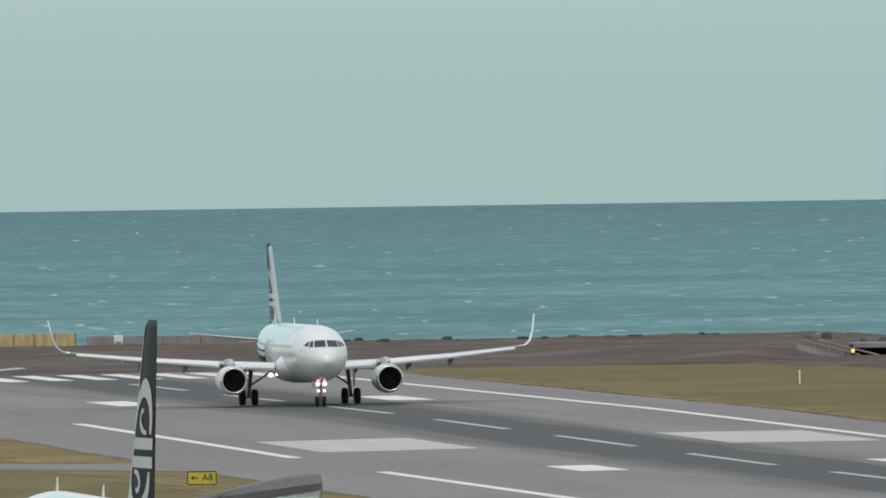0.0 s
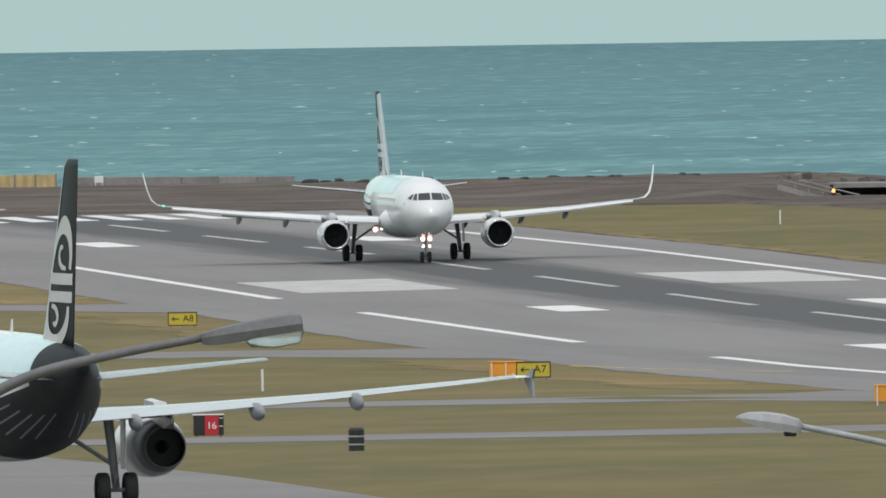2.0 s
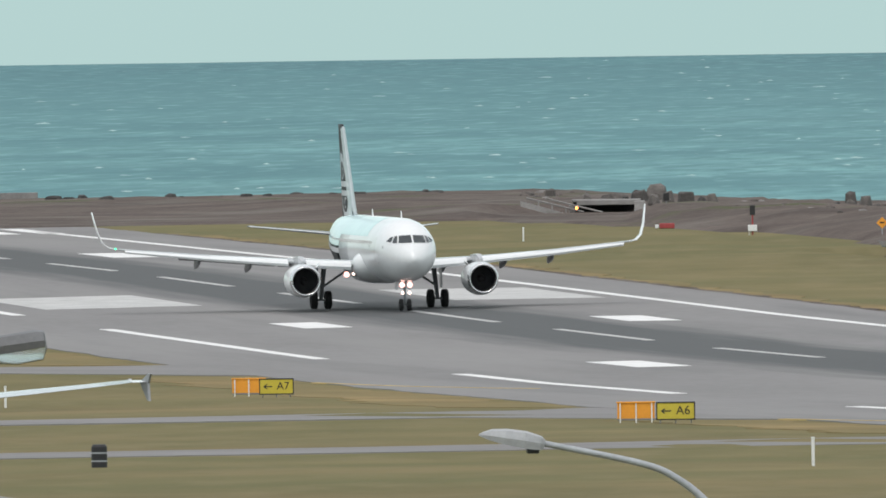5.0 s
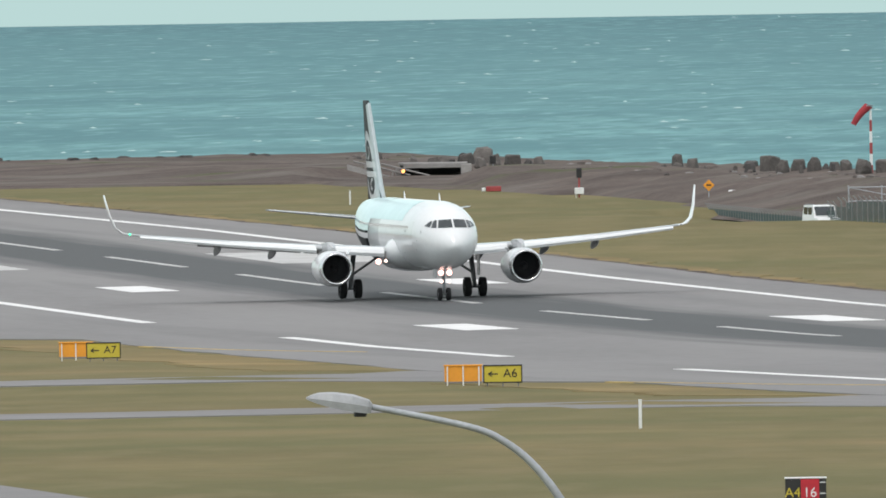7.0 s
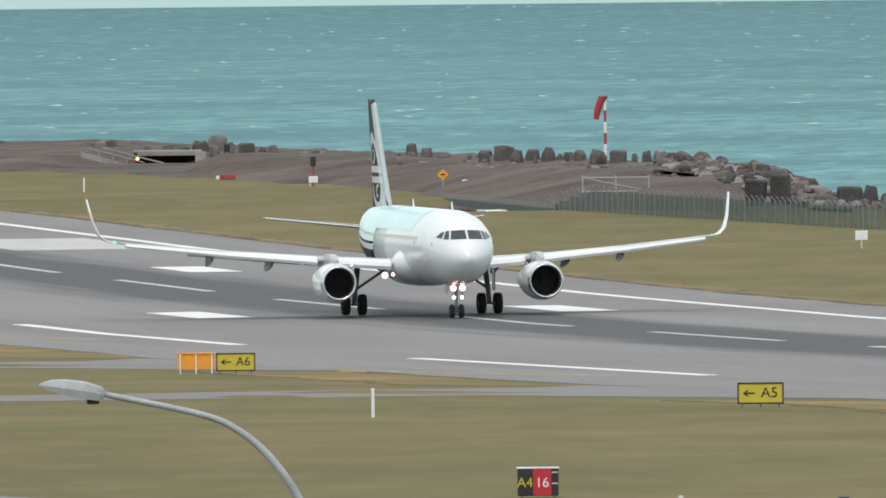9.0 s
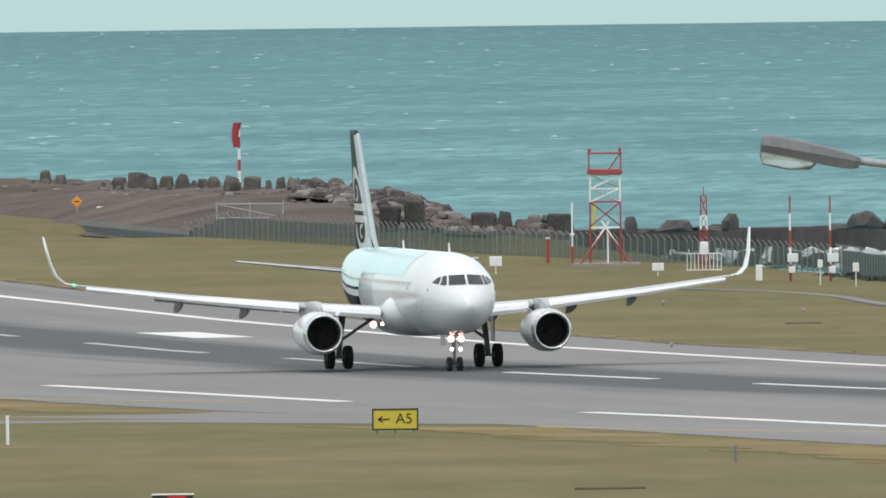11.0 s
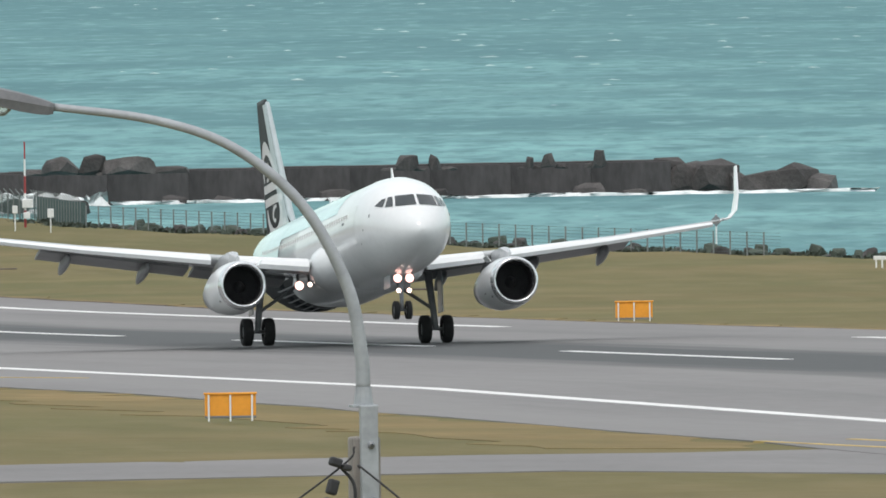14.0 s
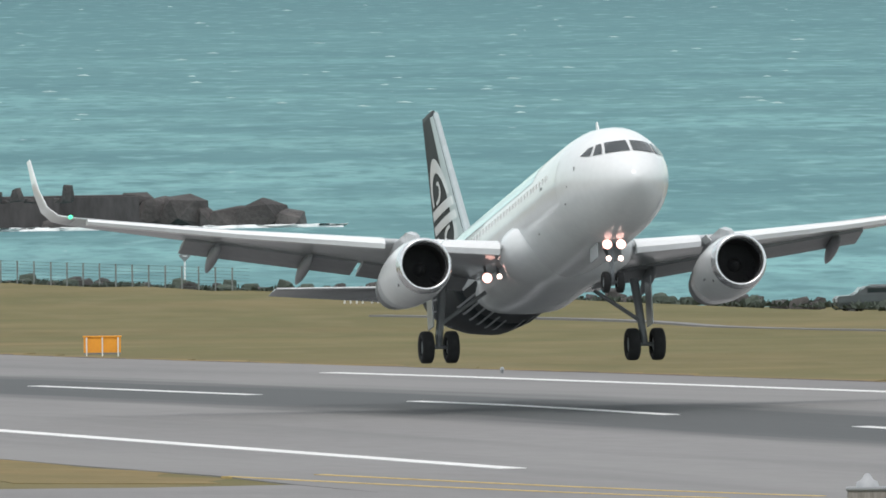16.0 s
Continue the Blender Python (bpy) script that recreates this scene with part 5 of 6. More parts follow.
def build_fence():
    pts = [(251.0, 1664), (250.2, 1632), (249.8, 1600), (252.0, 1575), (257.0, 1510), (262.5, 1468), (265.5, 1430), (263.8, 1404)]
    f = thing("security_fence", "green-grey chain link security fence with angled post tops", "fence", kind="structure")
    bay = bmesh.new()
    for k in range(21):
        bay = box(0.018, 0.018, 1.45, 0.14 * k, 0, 0.78, bm=bay)
    for k in range(11):
        bay = box(2.95, 0.018, 0.018, 1.45, 0, 0.12 + 0.14 * k, bm=bay)
    post = bmesh.new()
    post = box(0.09, 0.09, 1.65, 0, 0, 0.78, 0.01, bm=post)
    post = tube([(0, 0, 1.58), (-0.28, 0, 1.92)], 0.04, 6, bm=post)
    panel0 = post0 = None
    for (x0, y0), (x1, y1) in zip(pts, pts[1:]):
        n = max(1, round(math.hypot(x1 - x0, y1 - y0) / 3.0))
        ang = math.degrees(math.atan2(y1 - y0, x1 - x0))
        for k in range(n):
            x, y = x0 + (x1 - x0) * k / n, y0 + (y1 - y0) * k / n
            sunk = float(np.interp(y, (1592, 1606), (0.05, 1.45)))     # the far end stands below the grass
            m, mp = pose(x, y, ground_z(y) - sunk, 0, 0, ang), pose(x, y, ground_z(y) - sunk, 0, 0, -9)
            if panel0 is None:
                panel0, post0 = part("mesh_panel", bay, WIRE, f, m=m), part("post", post, FENCE_POST, f, m=mp)
            else:
                half = pose(x - 0.5 * (x1 - x0) / n, y - 0.5 * (y1 - y0) / n, ground_z(y) - sunk, 0, 0, -9)
                for name, data, mm in (("mesh_panel", panel0.data, m), ("post", post0.data, mp), ("post", post0.data, half)):
                    o = new(name, data)
                    o.parent = f
                    o.matrix_basis = mm
    # a lower post and wire fence goes on along the grassy shore
    low = thing("wire_fence", "low grey post and wire fence along the grassy shore", "fence", kind="structure")
    stake, wires = box(0.08, 0.08, 1.45, 0, 0, 0.65, 0.01), bmesh.new()
    for k in range(7):
        wires = box(3.0, 0.016, 0.016, 1.5, 0, 0.2 + 0.19 * k, bm=wires)
    line, stake0 = [(263.8, 1404), (268.8, 1338), (273.5, 1298), (277.5, 1262)], None
    for (x0, y0), (x1, y1) in zip(line, line[1:]):
        n = round(math.hypot(x1 - x0, y1 - y0) / 3.0)
        ang = math.degrees(math.atan2(y1 - y0, x1 - x0))
        for k in range(n):
            x, y = x0 + (x1 - x0) * k / n, y0 + (y1 - y0) * k / n
            m = pose(x, y, ground_z(y) - 0.05, 0, 0, ang)
            if stake0 is None:
                stake0, wire0 = part("post", stake, FENCE_POST, low, m=m), part("wire", wires, WIRE, low, m=m)
            else:
                for name, data in (("post", stake0.data), ("wire", wire0.data)):
                    o = new(name, data)
                    o.parent = low
                    o.matrix_basis = m
    g = thing("field_gate", "long pale metal farm gate with a diagonal brace", "gate", facing(256.6, 1617.0, 3.68))
    for z in (0.1, 1.1):
        part("rail", tube([(-2.4, 0, z), (2.4, 0, z)], 0.05, 6), GALV, g)
    part("brace", tube([(-2.4, 0, 1.1), (2.4, 0, 0.1)], 0.04, 6), GALV, g)
    for px in (-2.4, 0, 2.4):
        part("upright", tube([(px, 0, -0.8), (px, 0, 1.25)], 0.06, 6), GALV, g)


def build_tunnel():
    c = Vector((258.9, 1880.0, 0))
    z = ground_z(c.y)
    s = thing("road_underpass", "concrete road underpass mouth with sloping rails and a dark opening", "underpass", facing(c.x, c.y, z - 0.38))
    part("lintel", box(5.4, 3.0, 0.42, 1.5, 0, 1.38, 0.05), CONCRETE, s)
    part("deck", box(5.8, 3.0, 0.22, 1.3, 1.5, 1.52, 0.05), CONCRETE, s)
    part("cheek_wall", box(0.9, 3.0, 1.75, 4.1, -0.2, 0.6, 0.05), CONCRETE, s)
    part("cheek_wall", box(0.5, 3.0, 1.3, -1.6, 0.6, 0.5, 0.05), CONCRETE, s)
    # near-black wall paints the shade seen in the opening
    part("back_wall", box(5.6, 0.4, 1.8, 1.3, 3.2, 0.55, 0.03), DARK, s, "back wall coloured near-black as the underpass's inner shade")
    part("road", box(9.0, 5.0, 0.3, 0, 0, 0.0, 0.02), TAXI, s)
    part("wing_wall", rings([[(x, y, z) for x, z in ((-5.9, 1.6), (-5.9, 1.15), (-1.6, -0.1), (-1.2, 0.25))] for y in (-2.2, -1.8)]), CONCRETE, s, "sloping concrete wing wall")
    for dx, dz in ((0.0, 0.35), (1.6, 0.3)):
        part("sloping_rail", tube([(-5.4 + dx, -1.6, 1.5 + dz), (-0.6 + dx, -1.8, 0.25 + dz)], 0.08, 8), CONCRETE, s)
    for k in range(4):
        part("rail_post", box(0.12, 0.12, 0.7, -4.4 + 1.15 * k, -1.7, 1.25 - 0.3 * k, 0.02), CONCRETE, s)
    lamp = part("warning_lamp", box(0.25, 0.2, 0.4, -1.2, -1.95, 0.9, 0.03), STRUT, s)
    part("lamp_glass", spin([(0.0, 0.14), (-0.05, 0.10), (-0.08, 0.01)], 14, "y", (-1.2, -2.06, 0.95)), BEACON, lamp, "glowing orange lamp")
    k = thing("signal_box", "small dark signal head on a post", "signal", facing(260.5, 1846, ground_z(1846) + bank_height(260.5, 1846) - 0.1))
    part("post", box(0.1, 0.1, 0.8, 0, 0, 0.3, 0.01), STRUT, k)
    part("head", box(0.5, 0.3, 0.65, 0, 0, 0.9, 0.04), INK, k)
    k = thing("signal_post", "red and white post with a black signal head and white box", "signal", facing(252.0, 1738, ground_z(1738)))
    part("shaft", tube([(0, 0, 0), (0, 0, 1.6)], 0.07, 8), RED_STEEL, k)
    part("head", box(0.42, 0.3, 0.75, 0, 0, 1.95, 0.04), INK, k, "black signal head")
    part("case", box(0.72, 0.4, 0.5, 0, -0.1, 0.55, 0.04), WHITE_STEEL, k, "white box")
    part("case_leg", box(0.08, 0.08, 0.4, -0.25, -0.1, 0.18, 0.01), WHITE_STEEL, k)
    k = thing("barrier_block", "faded red plastic barrier lying on the bank", "barrier", facing(251.5, 1782, ground_z(1782) + bank_height(251.5, 1782)))
    part("body", box(1.2, 0.4, 0.42, 0, 0, 0.18, 0.06), RED_STEEL, k)
    part("white_end", box(0.3, 0.42, 0.3, -0.8, 0, 0.13, 0.05), WHITE_STEEL, k)
    k = thing("arrow_sign", "yellow diamond road sign with a black arrow", "sign", facing(256.0, 1697, ground_z(1697) + bank_height(256, 1697)))
    part("post", box(0.08, 0.08, 0.9, 0, 0, 0.35, 0.01), GALV, k)
    part("plate", box(0.62, 0.04, 0.62, 0, -0.05, 0.95, 0.02, rot=Euler((0, radians(45), 0)).to_matrix()), ORANGE, k)
    part("arrow", box(0.35, 0.02, 0.1, 0, -0.085, 0.97), INK, k)
    k = thing("marker_stone", "white painted kerb stone below the bank", "kerb stone", facing(257.5, 1698, ground_z(1698) + bank_height(257.5, 1698)))
    part("stone", box(1.5, 0.5, 0.35, 0.9, 0, 0.1, 0.08), WHITE_STEEL, k)


def build_barrier():
    y = 2002.0
    s = thing("shade_fence", "straw-coloured cloth fence on posts along the shore road", "fence", kind="structure")
    for k in range(10):
        x = 187.0 + 1.85 * k
        z = ground_z(y) + bank_height(x, y)
        part("cloth", box(1.75, 0.06, 1.15, x, y, z + 0.62, 0.015), STRAW, s)
        part("post", box(0.14, 0.12, 1.35, x + 0.92, y - 0.1, z + 0.62, 0.015), TIMBER, s)
    w = thing("sea_wall", "low grey concrete wall along the shore", "wall", kind="structure")
    for k in range(6):
        x = 207.3 + 3.4 * k
        z = ground_z(y) + bank_height(x, y)
        part("panel", box(3.36, 0.35, 1.0 - 0.08 * k, x, y + 0.5, z + 0.42, 0.04), CONCRETE, w)
    k = thing("white_board", "small white board standing before the sea wall", "board", facing(208.2, y - 2, ground_z(y) + bank_height(206, y - 2)))
    part("panel", box(0.8, 0.08, 0.6, 0, 0, 0.72, 0.02), WHITE_STEEL, k)
    for px in (-0.3, 0.3):
        part("leg", box(0.07, 0.07, 0.6, px, 0.02, 0.25, 0.01), WHITE_STEEL, k)
    rnd = random.Random(21)
    for i in range(34):
        x = rnd.uniform(222, 262)
        z = ground_z(1998) + bank_height(x, 1998)
        s1 = rnd.uniform(0.3, 0.9)
        boulder("boulder", "low dark rock on the shore's edge", ROCK, x, 1998 + rnd.uniform(-4, 6), z - 0.2, s1 * 2.4, s1, s1 * 0.8, 700 + i)


def build_vehicle(name, label, x, y, z, mat, width, height, rz):
    v = thing(name, label, "vehicle", facing(x, y, z) @ pose(0, 0, 0, 0, 0, rz))
    length = 4.6
    loops = []
    for yy, w, z0, z1 in ((-length / 2, 0.86, 0.45, 0.85), (-length / 2 + 0.15, 0.97, 0.32, 0.98), (-1.2, 1.0, 0.3, 1.05), (1.9, 1.0, 0.3, 1.05), (length / 2, 0.93, 0.4, 1.0)):
        w *= width / 2
        loops.append([(w, yy, z0), (w * 1.02, yy, (z0 + z1) / 2), (w * 0.97, yy, z1), (-w * 0.97, yy, z1), (-w * 1.02, yy, (z0 + z1) / 2), (-w, yy, z0)])
    part("body", rings(loops), mat, v)
    loops = []
    for yy, w, z1 in ((-1.35, 0.93, 1.06), (-0.65, 0.84, height), (1.95, 0.86, height), (2.2, 0.93, 1.06)):
        w *= width / 2
        loops.append([(w if z1 < 1.2 else width / 2 * 0.95, yy, 1.03), (w, yy, z1), (-w, yy, z1), (-w if z1 < 1.2 else -width / 2 * 0.95, yy, 1.03)])
    part("cabin", rings(loops), mat, v)
    part("windscreen", box(width * 0.78, 0.03, (height - 1.1) * 0.98, 0, -1.06, (height + 1.08) / 2, rot=Euler((radians(-38), 0, 0)).to_matrix()), GLASS, v)
    for sx in (1, -1):
        for yy in (-0.1, 1.2):
            part("side_window", box(0.03, 1.05, (height - 1.15) * 0.7, sx * width / 2 * 0.915, yy, (height + 1.08) / 2, 0.005), GLASS, v)
        for yy in (-1.45, 1.45):
            wheel(v, "wheel", 0.33, 0.22, sx * (width / 2 - 0.08), yy, 0.33, TYRE)
        part("headlight", box(0.32, 0.06, 0.16, sx * width * 0.36, -length / 2 - 0.0, 0.75, 0.02), GALV, v)
        part("roof_rail", box(0.05, 2.2, 0.06, sx * width * 0.36, 0.7, height + 0.05, 0.01), STRUT, v)
    return v


def build_shore_signs():
    y = 1307.0
    s = thing("diamond_sign", "dark diamond sign on a thin pole at the shore", "sign", facing(282.2, y - 6, ground_z(y)))
    part("pole", tube([(0, 0, 0), (0, 0, 1.9)], 0.05, 8), WHITE_STEEL, s)
    part("plate", box(0.5, 0.04, 0.5, 0, -0.06, 1.5, 0.02, rot=Euler((0, radians(45), 0)).to_matrix()), STRUT, s)
    part("bar", box(0.25, 0.02, 0.06, 0, -0.09, 1.5), WHITE_STEEL, s)
    x, y = 277.8, 1207.0
    r = thing("round_sign", "round pale sign with a dark rim on a pole", "sign", facing(x, y, ground_z(y)))
    part("pole", tube([(0, 0, 0), (0, 0, 1.75)], 0.04, 8), GALV, r)
    part("rim", spin([(-0.03, 0.16), (-0.03, 0.24), (0.03, 0.24), (0.03, 0.16)], 18, "y", (0, -0.05, 1.75)), STRUT, r)
    part("plate", spin([(-0.02, 0.01), (-0.02, 0.17), (0.02, 0.17), (0.02, 0.01)], 18, "y", (0, -0.05, 1.75)), WHITE_STEEL, r)
    for k in range(4):
        x, y = 272.6 + 1.55 * k, 1213.0
        b = thing("crash_barrier", "short white slatted barrier by the shore", "barrier", facing(x, y, ground_z(y)), "white shore barriers")
        part("rail", box(1.3, 0.08, 0.22, 0, 0, 0.55, 0.02), WHITE_STEEL, b)
        for px in (-0.5, -0.17, 0.17, 0.5):
            part("leg", box(0.09, 0.08, 0.5, px, 0.02, 0.25, 0.01), WHITE_STEEL, b)
    for y0, x0 in ((1160, 262), (1390, 245)):
        b = bmesh.new()
        last = None
        for i in range(20):
            y = y0 - 7.0 * i
            x = x0 + 0.5 * i + 3 * math.sin(i * 0.4)
            row = (b.verts.new((x - 0.5, y, ground_z(y) + 0.09)), b.verts.new((x + 0.5, y, ground_z(y) + 0.09)))
            if last:
                b.faces.new((last[0], last[1], row[1], row[0]))
            last = row
        tagged(part("service_track", skirt(b), TAXI), "narrow grey service track through the grass", "track", kind="structure")
    for x, y in ((236, 1330), (239, 1300), (209.8, 1180), (209.6, 905), (209.6, 800)):
        s = thing("ground_light", "small pale airfield ground light on a stub", "light", pose(x, y, ground_z(y)), "airfield ground lights")
        part("stub", tube([(0, 0, 0), (0, 0, 0.22)], 0.06, 8), STRUT, s)
        part("dome", spin([(0.2, 0.09), (0.28, 0.08), (0.32, 0.03), (0.325, 0.01)], 12, "z"), GALV, s)
    for x, y, w in ((126.9, 725.5, 3.3), (232, 1262, 3.0), (236, 1160, 2.6), (246, 900, 2.4)):
        s = thing("drain_cover", "dark flat drain cover sunk in the grass", "drain cover", facing(x, y, ground_z(y) + 0.05))
        part("slab", box(w * 0.7, 0.9, 0.08, 0, 0, -0.02, 0.02), EARTH, s)


# ---- street lamps before the airfield ----
def lantern(parent, tip, joint, mat, depth, slim=False):
    """A flat lantern from its tip to the arm's joint, with a clear bowl below."""
    tip, joint = Vector(tip), Vector(joint)
    d = (tip - joint).normalized()
    length = (tip - joint).length
    up = Vector((0, 0, 1)) - d * d.z
    up.normalize()
    side = d.cross(up)
    rows = []
    boxy = ((0.0, 0.05, 0.035, -0.05), (0.05, 0.08, 0.045, -0.065), (0.16, 0.10, 0.06, -0.075), (0.34, 0.13, 0.075, -0.075), (0.6, 0.15, 0.088, -0.055), (0.9, 0.15, 0.095, -0.05), (0.985, 0.14, 0.085, -0.045), (1.0, 0.12, 0.05, -0.02))
    boat = ((0.0, 0.05, 0.04, -0.05), (0.06, 0.09, 0.075, -0.065), (0.3, 0.14, 0.10, -0.07), (0.6, 0.15, 0.095, -0.06), (0.82, 0.12, 0.07, -0.04), (0.94, 0.08, 0.035, -0.02), (1.0, 0.03, 0.008, -0.008))
    for t, w, top, low in boat if slim else boxy:
        c = joint + d * length * t
        rows.append([c + side * w * a + up * (top * b if b > 0 else low * -b) * depth for a, b in ((1, 0.1), (0.8, 0.85), (0.3, 1), (-0.3, 1), (-0.8, 0.85), (-1, 0.1), (-0.9, -0.9), (0.9, -0.9))])
    head = part("lantern", rings(rows), mat, parent, "flat grey street lamp head")
    rows = []
    for t, w, low in ((0.42, 0.09, -0.07), (0.47, 0.12, -0.12), (0.7, 0.135, -0.15), (0.95, 0.13, -0.14), (1.0, 0.10, -0.06)):
        c = joint + d * length * t
        rows.append([c + side * w * a + up * z * depth for a, z in ((1, -0.03), (0.85, low * 0.9), (0.3, low), (-0.3, low), (-0.85, low * 0.9), (-1, -0.03))])
    if slim:
        c = joint + d * length * 0.16 - up * 0.085
        part("gear_box", box(0.13, 0.12, 0.06, c.x, c.y, c.z, 0.015), CABLE, head, "dark control gear box")
        return head
    part("bowl", rings(rows), BOWL, head, "clear plastic lamp bowl", smooth=True)
    return head


def build_street_lamps():
    d = 172.0
    s = thing("street_lamp", "grey street lamp with long curved arm bolted to a timber pole", "street lamp", group="street lamps")
    lantern(s, at(1678, 214, d), at(1853, 246, d), LANTERN, 1.0)
    pts = curve_points([at(1845, 243, d), at(2030, 270, d), at(2170, 321, d), at(2289, 423, d), at(2366, 564, d), at(2390, 684, d), at(2393, 752, d)])
    part("arm", tube(pts, [0.030 + 0.026 * i / (len(pts) - 1) for i in range(len(pts))], 14), GALV, s, "curved tapering steel arm", smooth=True)
    foot = at(2393, 752, d)
    part("sleeve", tube([foot + Vector((0, 0, 0.02)), foot - Vector((0, 0, 0.12))], [0.06, 0.075], 14), GALV, s)
    part("flange", box(0.20, 0.16, 0.02, foot.x, foot.y, foot.z - 0.125, 0.004), GALV, s)
    part("bracket", box(0.135, 0.07, 0.92, foot.x + 0.02, foot.y - 0.09, foot.z - 0.58, 0.008), GALV, s, "flat steel bracket")
    for z in (-0.42, -0.84):
        part("bolt", spin([(0.0, 0.03), (-0.02, 0.028), (-0.035, 0.01)], 8, "y", (foot.x + 0.03, foot.y - 0.126, foot.z + z)), STRUT, s)
    base = ground_z(foot.y)
    top = foot.z - 0.36
    part("pole", box(0.22, 0.2, top - base, foot.x + 0.01, foot.y + 0.05, (top + base) / 2, 0.02), TIMBER, s, "grey timber pole")
    for q0, q1, q2 in ((at(2367, 852, d), at(2344, 885, d), at(2160, 1010, d)), (at(2375, 890, d), at(2389, 898, d), at(2560, 1040, d))):
        part("cable", tube(curve_points([q0 + Vector((0, -0.2, 0)), q1 + Vector((0, -0.22, 0)), q2 + Vector((0, -0.3, -0.02))]), 0.009, 6), CABLE, s, "thin black overhead cable")
    for (a, e), sx, sz in (((2342, 880), 0.10, 0.07), ((2336, 924), 0.085, 0.12), ((2328, 950), 0.07, 0.06), ((2362, 890), 0.07, 0.05)):
        p = at(a, e, d - 0.25)
        part("cable_clamp", box(sx, 0.07, sz, p.x, p.y, p.z, 0.018, rot=Euler((0, 0.3, 0.2)).to_matrix()), CABLE, s)
    part("cable_loop", tube(curve_points([at(2350, 888, d - 0.2), at(2372, 915, d - 0.2), at(2376, 945, d - 0.2), at(2372, 985, d - 0.2)]), 0.014, 6), CABLE, s)
    d = 245.0
    s = thing("street_lamp", "pale grey street lamp with a smoothly curved steel arm", "street lamp", group="street lamps")
    lantern(s, at(-252, 664, d), at(-136, 683, d), LANTERN_PALE, 1.15, True)
    low = at(262, 1180, d)
    pts = curve_points([at(-142, 680, d), at(35, 719, d), at(100, 748, d), at(150, 790, d), at(195, 850, d), at(225, 915, d), at(248, 1000, d), low])
    pts.append(Vector((low.x, low.y, ground_z(low.y) - 0.1)))
    part("arm", tube(pts, [0.034 + 0.022 * min(1, i / (len(pts) - 2)) for i in range(len(pts))], 14), GALV, s, "curved tapering steel arm", smooth=True)
    d = 172.0
    s = thing("street_lamp", "weathered grey street lamp with a long drooping arm", "street lamp", group="street lamps")
    lantern(s, at(-1016, 487, d), at(-1196, 509, d), LANTERN, 1.0)
    low = at(-1712, 800, d)
    pts = curve_points([at(-1188, 507, d), at(-1350, 535, d), at(-1482, 565, d), at(-1573, 605, d), at(-1644, 655, d), at(-1690, 720, d), low])
    pts.append(Vector((low.x, low.y, ground_z(low.y) - 0.1)))
    part("arm", tube(pts, [0.032 + 0.026 * min(1, i / (len(pts) - 2)) for i in range(len(pts))], 14), LANTERN, s, "curved tapering steel arm", smooth=True)


def build_pole():
    d = 172.0
    top = at(4226, 889, d)
    s = thing("timber_pole", "grey square timber pole with a pale insulator on top", "pole", facing(top.x, top.y, ground_z(top.y) - 0.1))
    tall = top.z - ground_z(top.y) + 0.1
    part("shaft", box(0.31, 0.26, tall, 0, 0, tall / 2, 0.02), TIMBER, s)
    part("cap", box(0.33, 0.28, 0.03, 0, 0, tall + 0.005, 0.01), STRUT, s)
    part("insulator", spin([(0.0, 0.09), (0.04, 0.08), (0.06, 0.045), (0.10, 0.02), (0.105, 0.005)], 14, "z", (0.0, 0, tall + 0.018)), LANTERN_PALE, s, "pale insulator", smooth=True)


build_bank()
build_mound()
build_breakwater()
build_rocks()
build_scrub()
spray = build_foam()
for x, y, text in ((141.8, 1148.7, "A7"), (143.4, 1014.1, "A6"), (141.3, 855.5, "A5"), (145.9, 1354.1, "A8")):
    build_sign(x, y, text)
for x, y in ((140.9, 1153.0), (142.2, 1018.5), (143.2, 736.7), (215.5, 1011.5)):
    build_board(x, y)
build_mandatory(106.1, 684.4, "A4", "16")
build_mandatory(101.5, 932.6, "", "16")
for x, y in ((232.0, 1723.0), (123.9, 839.5), (231.8, 1145.5), (103.6, 641.5), (125.1, 1124.2)):
    build_post(x, y)
build_post(139.0, 769.4, 0.55, STRUT)
build_cabinet(100.8, 873.1)
build_cabinet(110.7, 655.4, 0.42, 0.65)
build_tower()
sock = build_windsock()
build_fence()
build_tunnel()
build_barrier()
build_shore_signs()
van = build_vehicle("van", "white van driving down the sunken shore road", 249.4, 1613.0, ground_z(1613) - 0.65, VAN, 1.85, 1.9, -8)
build_vehicle("car", "dark estate car parked on the sunken shore road", 293.3, 1177.0, ground_z(1177) - 0.5, CAR_DARK, 1.75, 1.5, -82)
build_street_lamps()
build_pole()


# ---- movement ----
def stroke(t):
    """How far the main legs have lengthened as the wings take the weight."""
    return float(np.interp(t, (0, 13.0, 14.0, 14.5, 15.0, 15.5, 16), (0, 0, 0.06, 0.13, 0.26, 0.36, 0.42)))


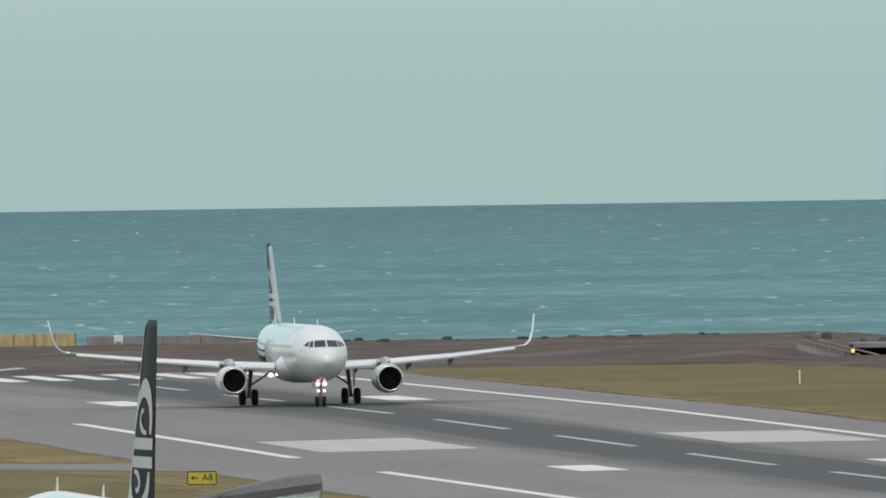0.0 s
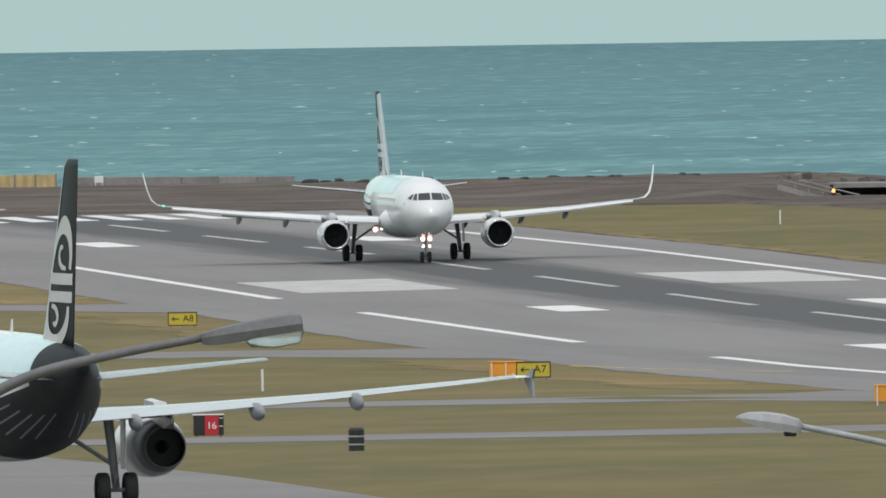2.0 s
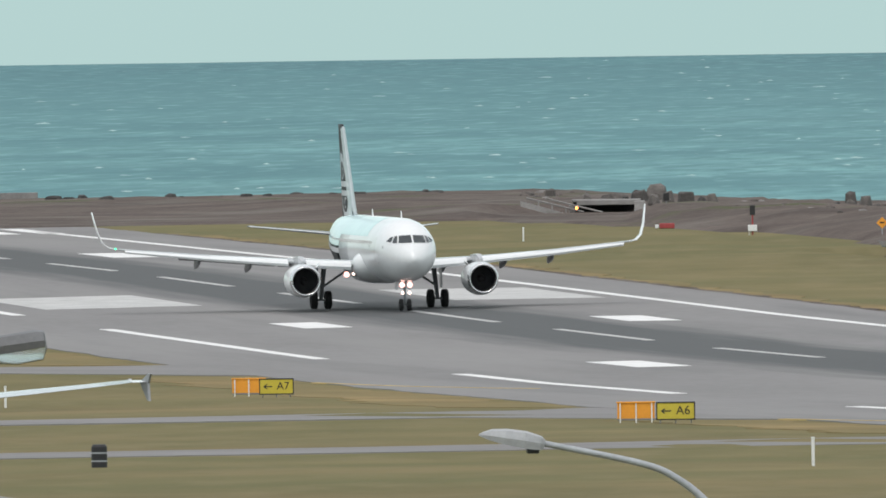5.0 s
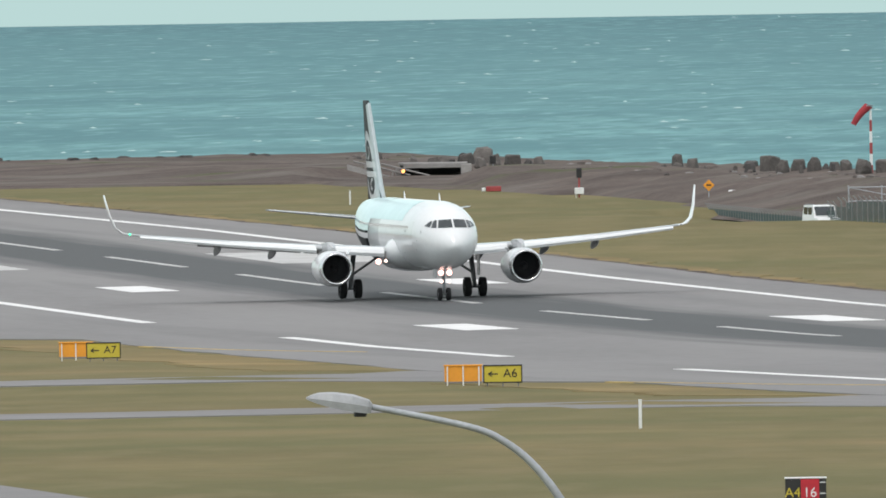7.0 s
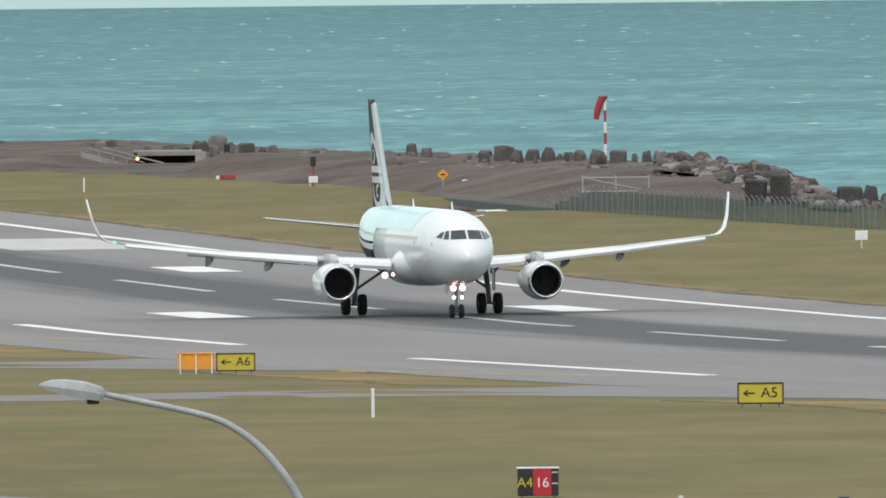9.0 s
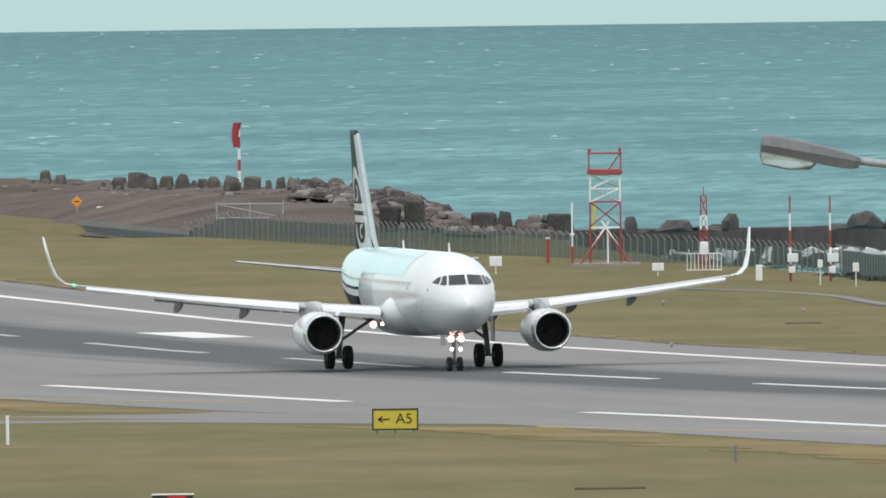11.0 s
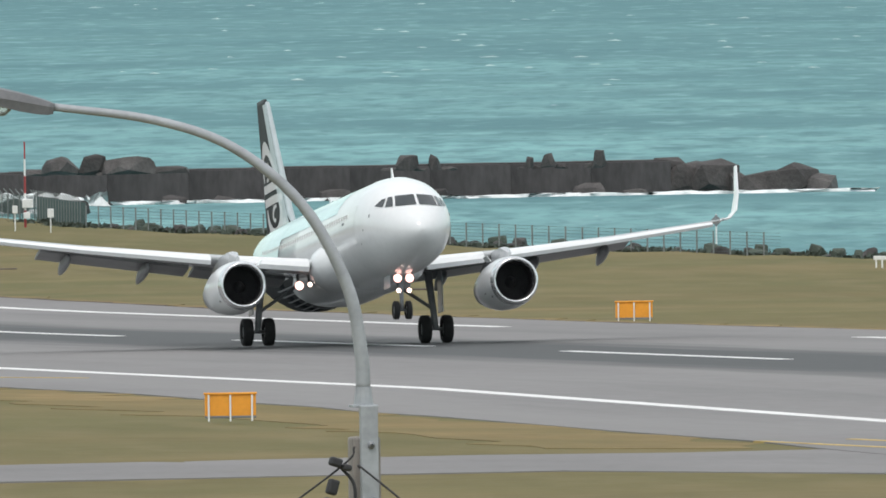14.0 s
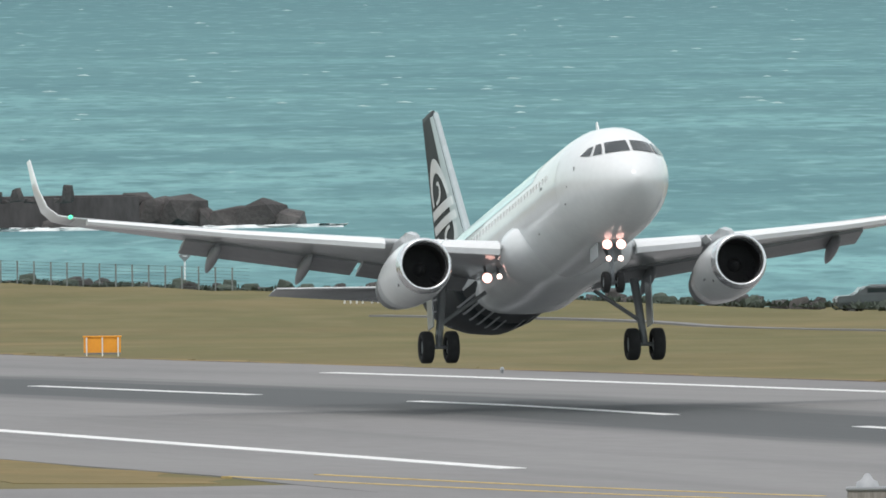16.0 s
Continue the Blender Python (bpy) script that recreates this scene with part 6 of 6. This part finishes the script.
def motions():
    rows = ((0.0, 1649.9), (0.5, 1631.2), (1.0, 1612.1), (1.5, 1592.8), (2.0, 1573.1), (2.5, 1552.9), (3.0, 1532.2), (3.5, 1511.1), (4.0, 1489.3), (4.5, 1467.0), (5.0, 1444.0),
            (5.5, 1420.4), (6.0, 1396.2), (6.5, 1371.2), (7.0, 1345.6), (7.5, 1319.3), (8.0, 1292.4), (8.5, 1264.7), (9.0, 1236.4), (9.5, 1207.5), (10.0, 1178.0), (10.5, 1148.0),
            (11.0, 1117.4), (11.5, 1086.3), (12.0, 1054.8), (12.5, 1023.0), (13.0, 990.8), (13.5, 958.3), (14.0, 925.7), (14.5, 893.0), (15.0, 860.2), (15.5, 827.5), (16.0, 795.0))
    path = []
    for t, y in rows:
        y += float(np.interp(t, (0, 1.5, 2.2, 3.5, 7, 8.2, 10.3, 11, 12.5, 13.5, 15, 15.5, 16), (1, -0.8, -1.5, 0.9, 2.2, 0.6, -2.2, -2, 0.2, 1.3, 1.1, -0.1, -1.8)))
        lift = float(np.interp(t, (0, 14.5, 15, 15.5, 16), (0.07, 0.07, 0.3, 0.75, 1.75))) + stroke(t)
        pitch = float(np.interp(t, (0, 11.5, 12, 12.5, 13, 13.5, 14, 14.5, 15, 15.5, 16), (0, 0, 0.7, 1.9, 3.0, 4.2, 5.5, 6.7, 7.9, 9.2, 10.3)))
        yaw = float(np.interp(t, (0, 1.5, 2.5, 3.5, 5, 7, 8.2, 10.3, 12.5, 14.5, 16), (0.5, -0.4, -0.9, -0.5, 0.2, 0.7, 0.3, -0.1, -0.4, -0.9, -1.3)))
        path.append((t, pose(185.2, y, ground_z(y) + lift, -pitch, 0, yaw)))
    walk(airliner, path)
    for side, wing, root in wings:      # lift bends the wings up
        walk(wing, [(t, Matrix.Translation(root) @ pose(0, 0, 0, 0, side * q, 0)) for t, q in ((0, 2.3), (5, 2.3), (8, 2.1), (11, 1.1), (12.5, 0.0), (13.5, -1.2), (14.5, -2.2), (15.2, -2.7), (16, -3.3))])
    for ob, place in sprung:
        walk(ob, [(t, Matrix.Translation(place - Vector((0, 0, stroke(t))))) for t in (0, 13.0, 13.5, 14.0, 14.5, 15.0, 15.5, 16)])
    walk(sock, [(t, pose(-0.1, 0, 5.45, 0, q, 0)) for t, q in ((0, 36), (4, 30), (7, 40), (8.2, 34), (9.2, 14), (10.3, 6), (11, 3), (12, 5), (16, 12))])
    walk(taxiing, [(t, pose(74.2, 721 + 12.0 * t, ground_z(721 + 12.0 * t) + 0.05, 0, 0, float(np.interp(t, (0, 2, 4), (180.2, 182, 182.6))))) for t in [0.5 * k for k in range(33)]])
    drive = []              # the van rolls down the sunken road towards the tunnel
    for t, a, d, low in ((0, 985, 1585, 0.6), (6.0, 708, 1618, 0.55), (6.6, 681, 1619, 0.55), (7.0, 665, 1620, 0.55), (7.6, 643, 1621, 0.55), (7.9, 628, 1622, 0.6), (8.2, 606, 1623, 0.7), (9.2, 545, 1628, 2.0), (10.2, 480, 1635, 3.1), (16, 200, 1700, 3.3)):
        p = at(a, 350, d)
        drive.append((t, facing(p.x, p.y, ground_z(p.y) - low - 0.3) @ pose(0, 0, 0, 0, 0, 14)))
    walk(van, drive)
    walk(spray, [(t, pose(299.2, 1613, z)) for t, z in ((0, -5.5), (10.6, -5.5), (11.2, -3.2), (11.7, -0.6), (12.1, -0.2), (12.6, -1.6), (13.2, -4.2), (13.7, -5.5), (16, -5.5))])


motions()
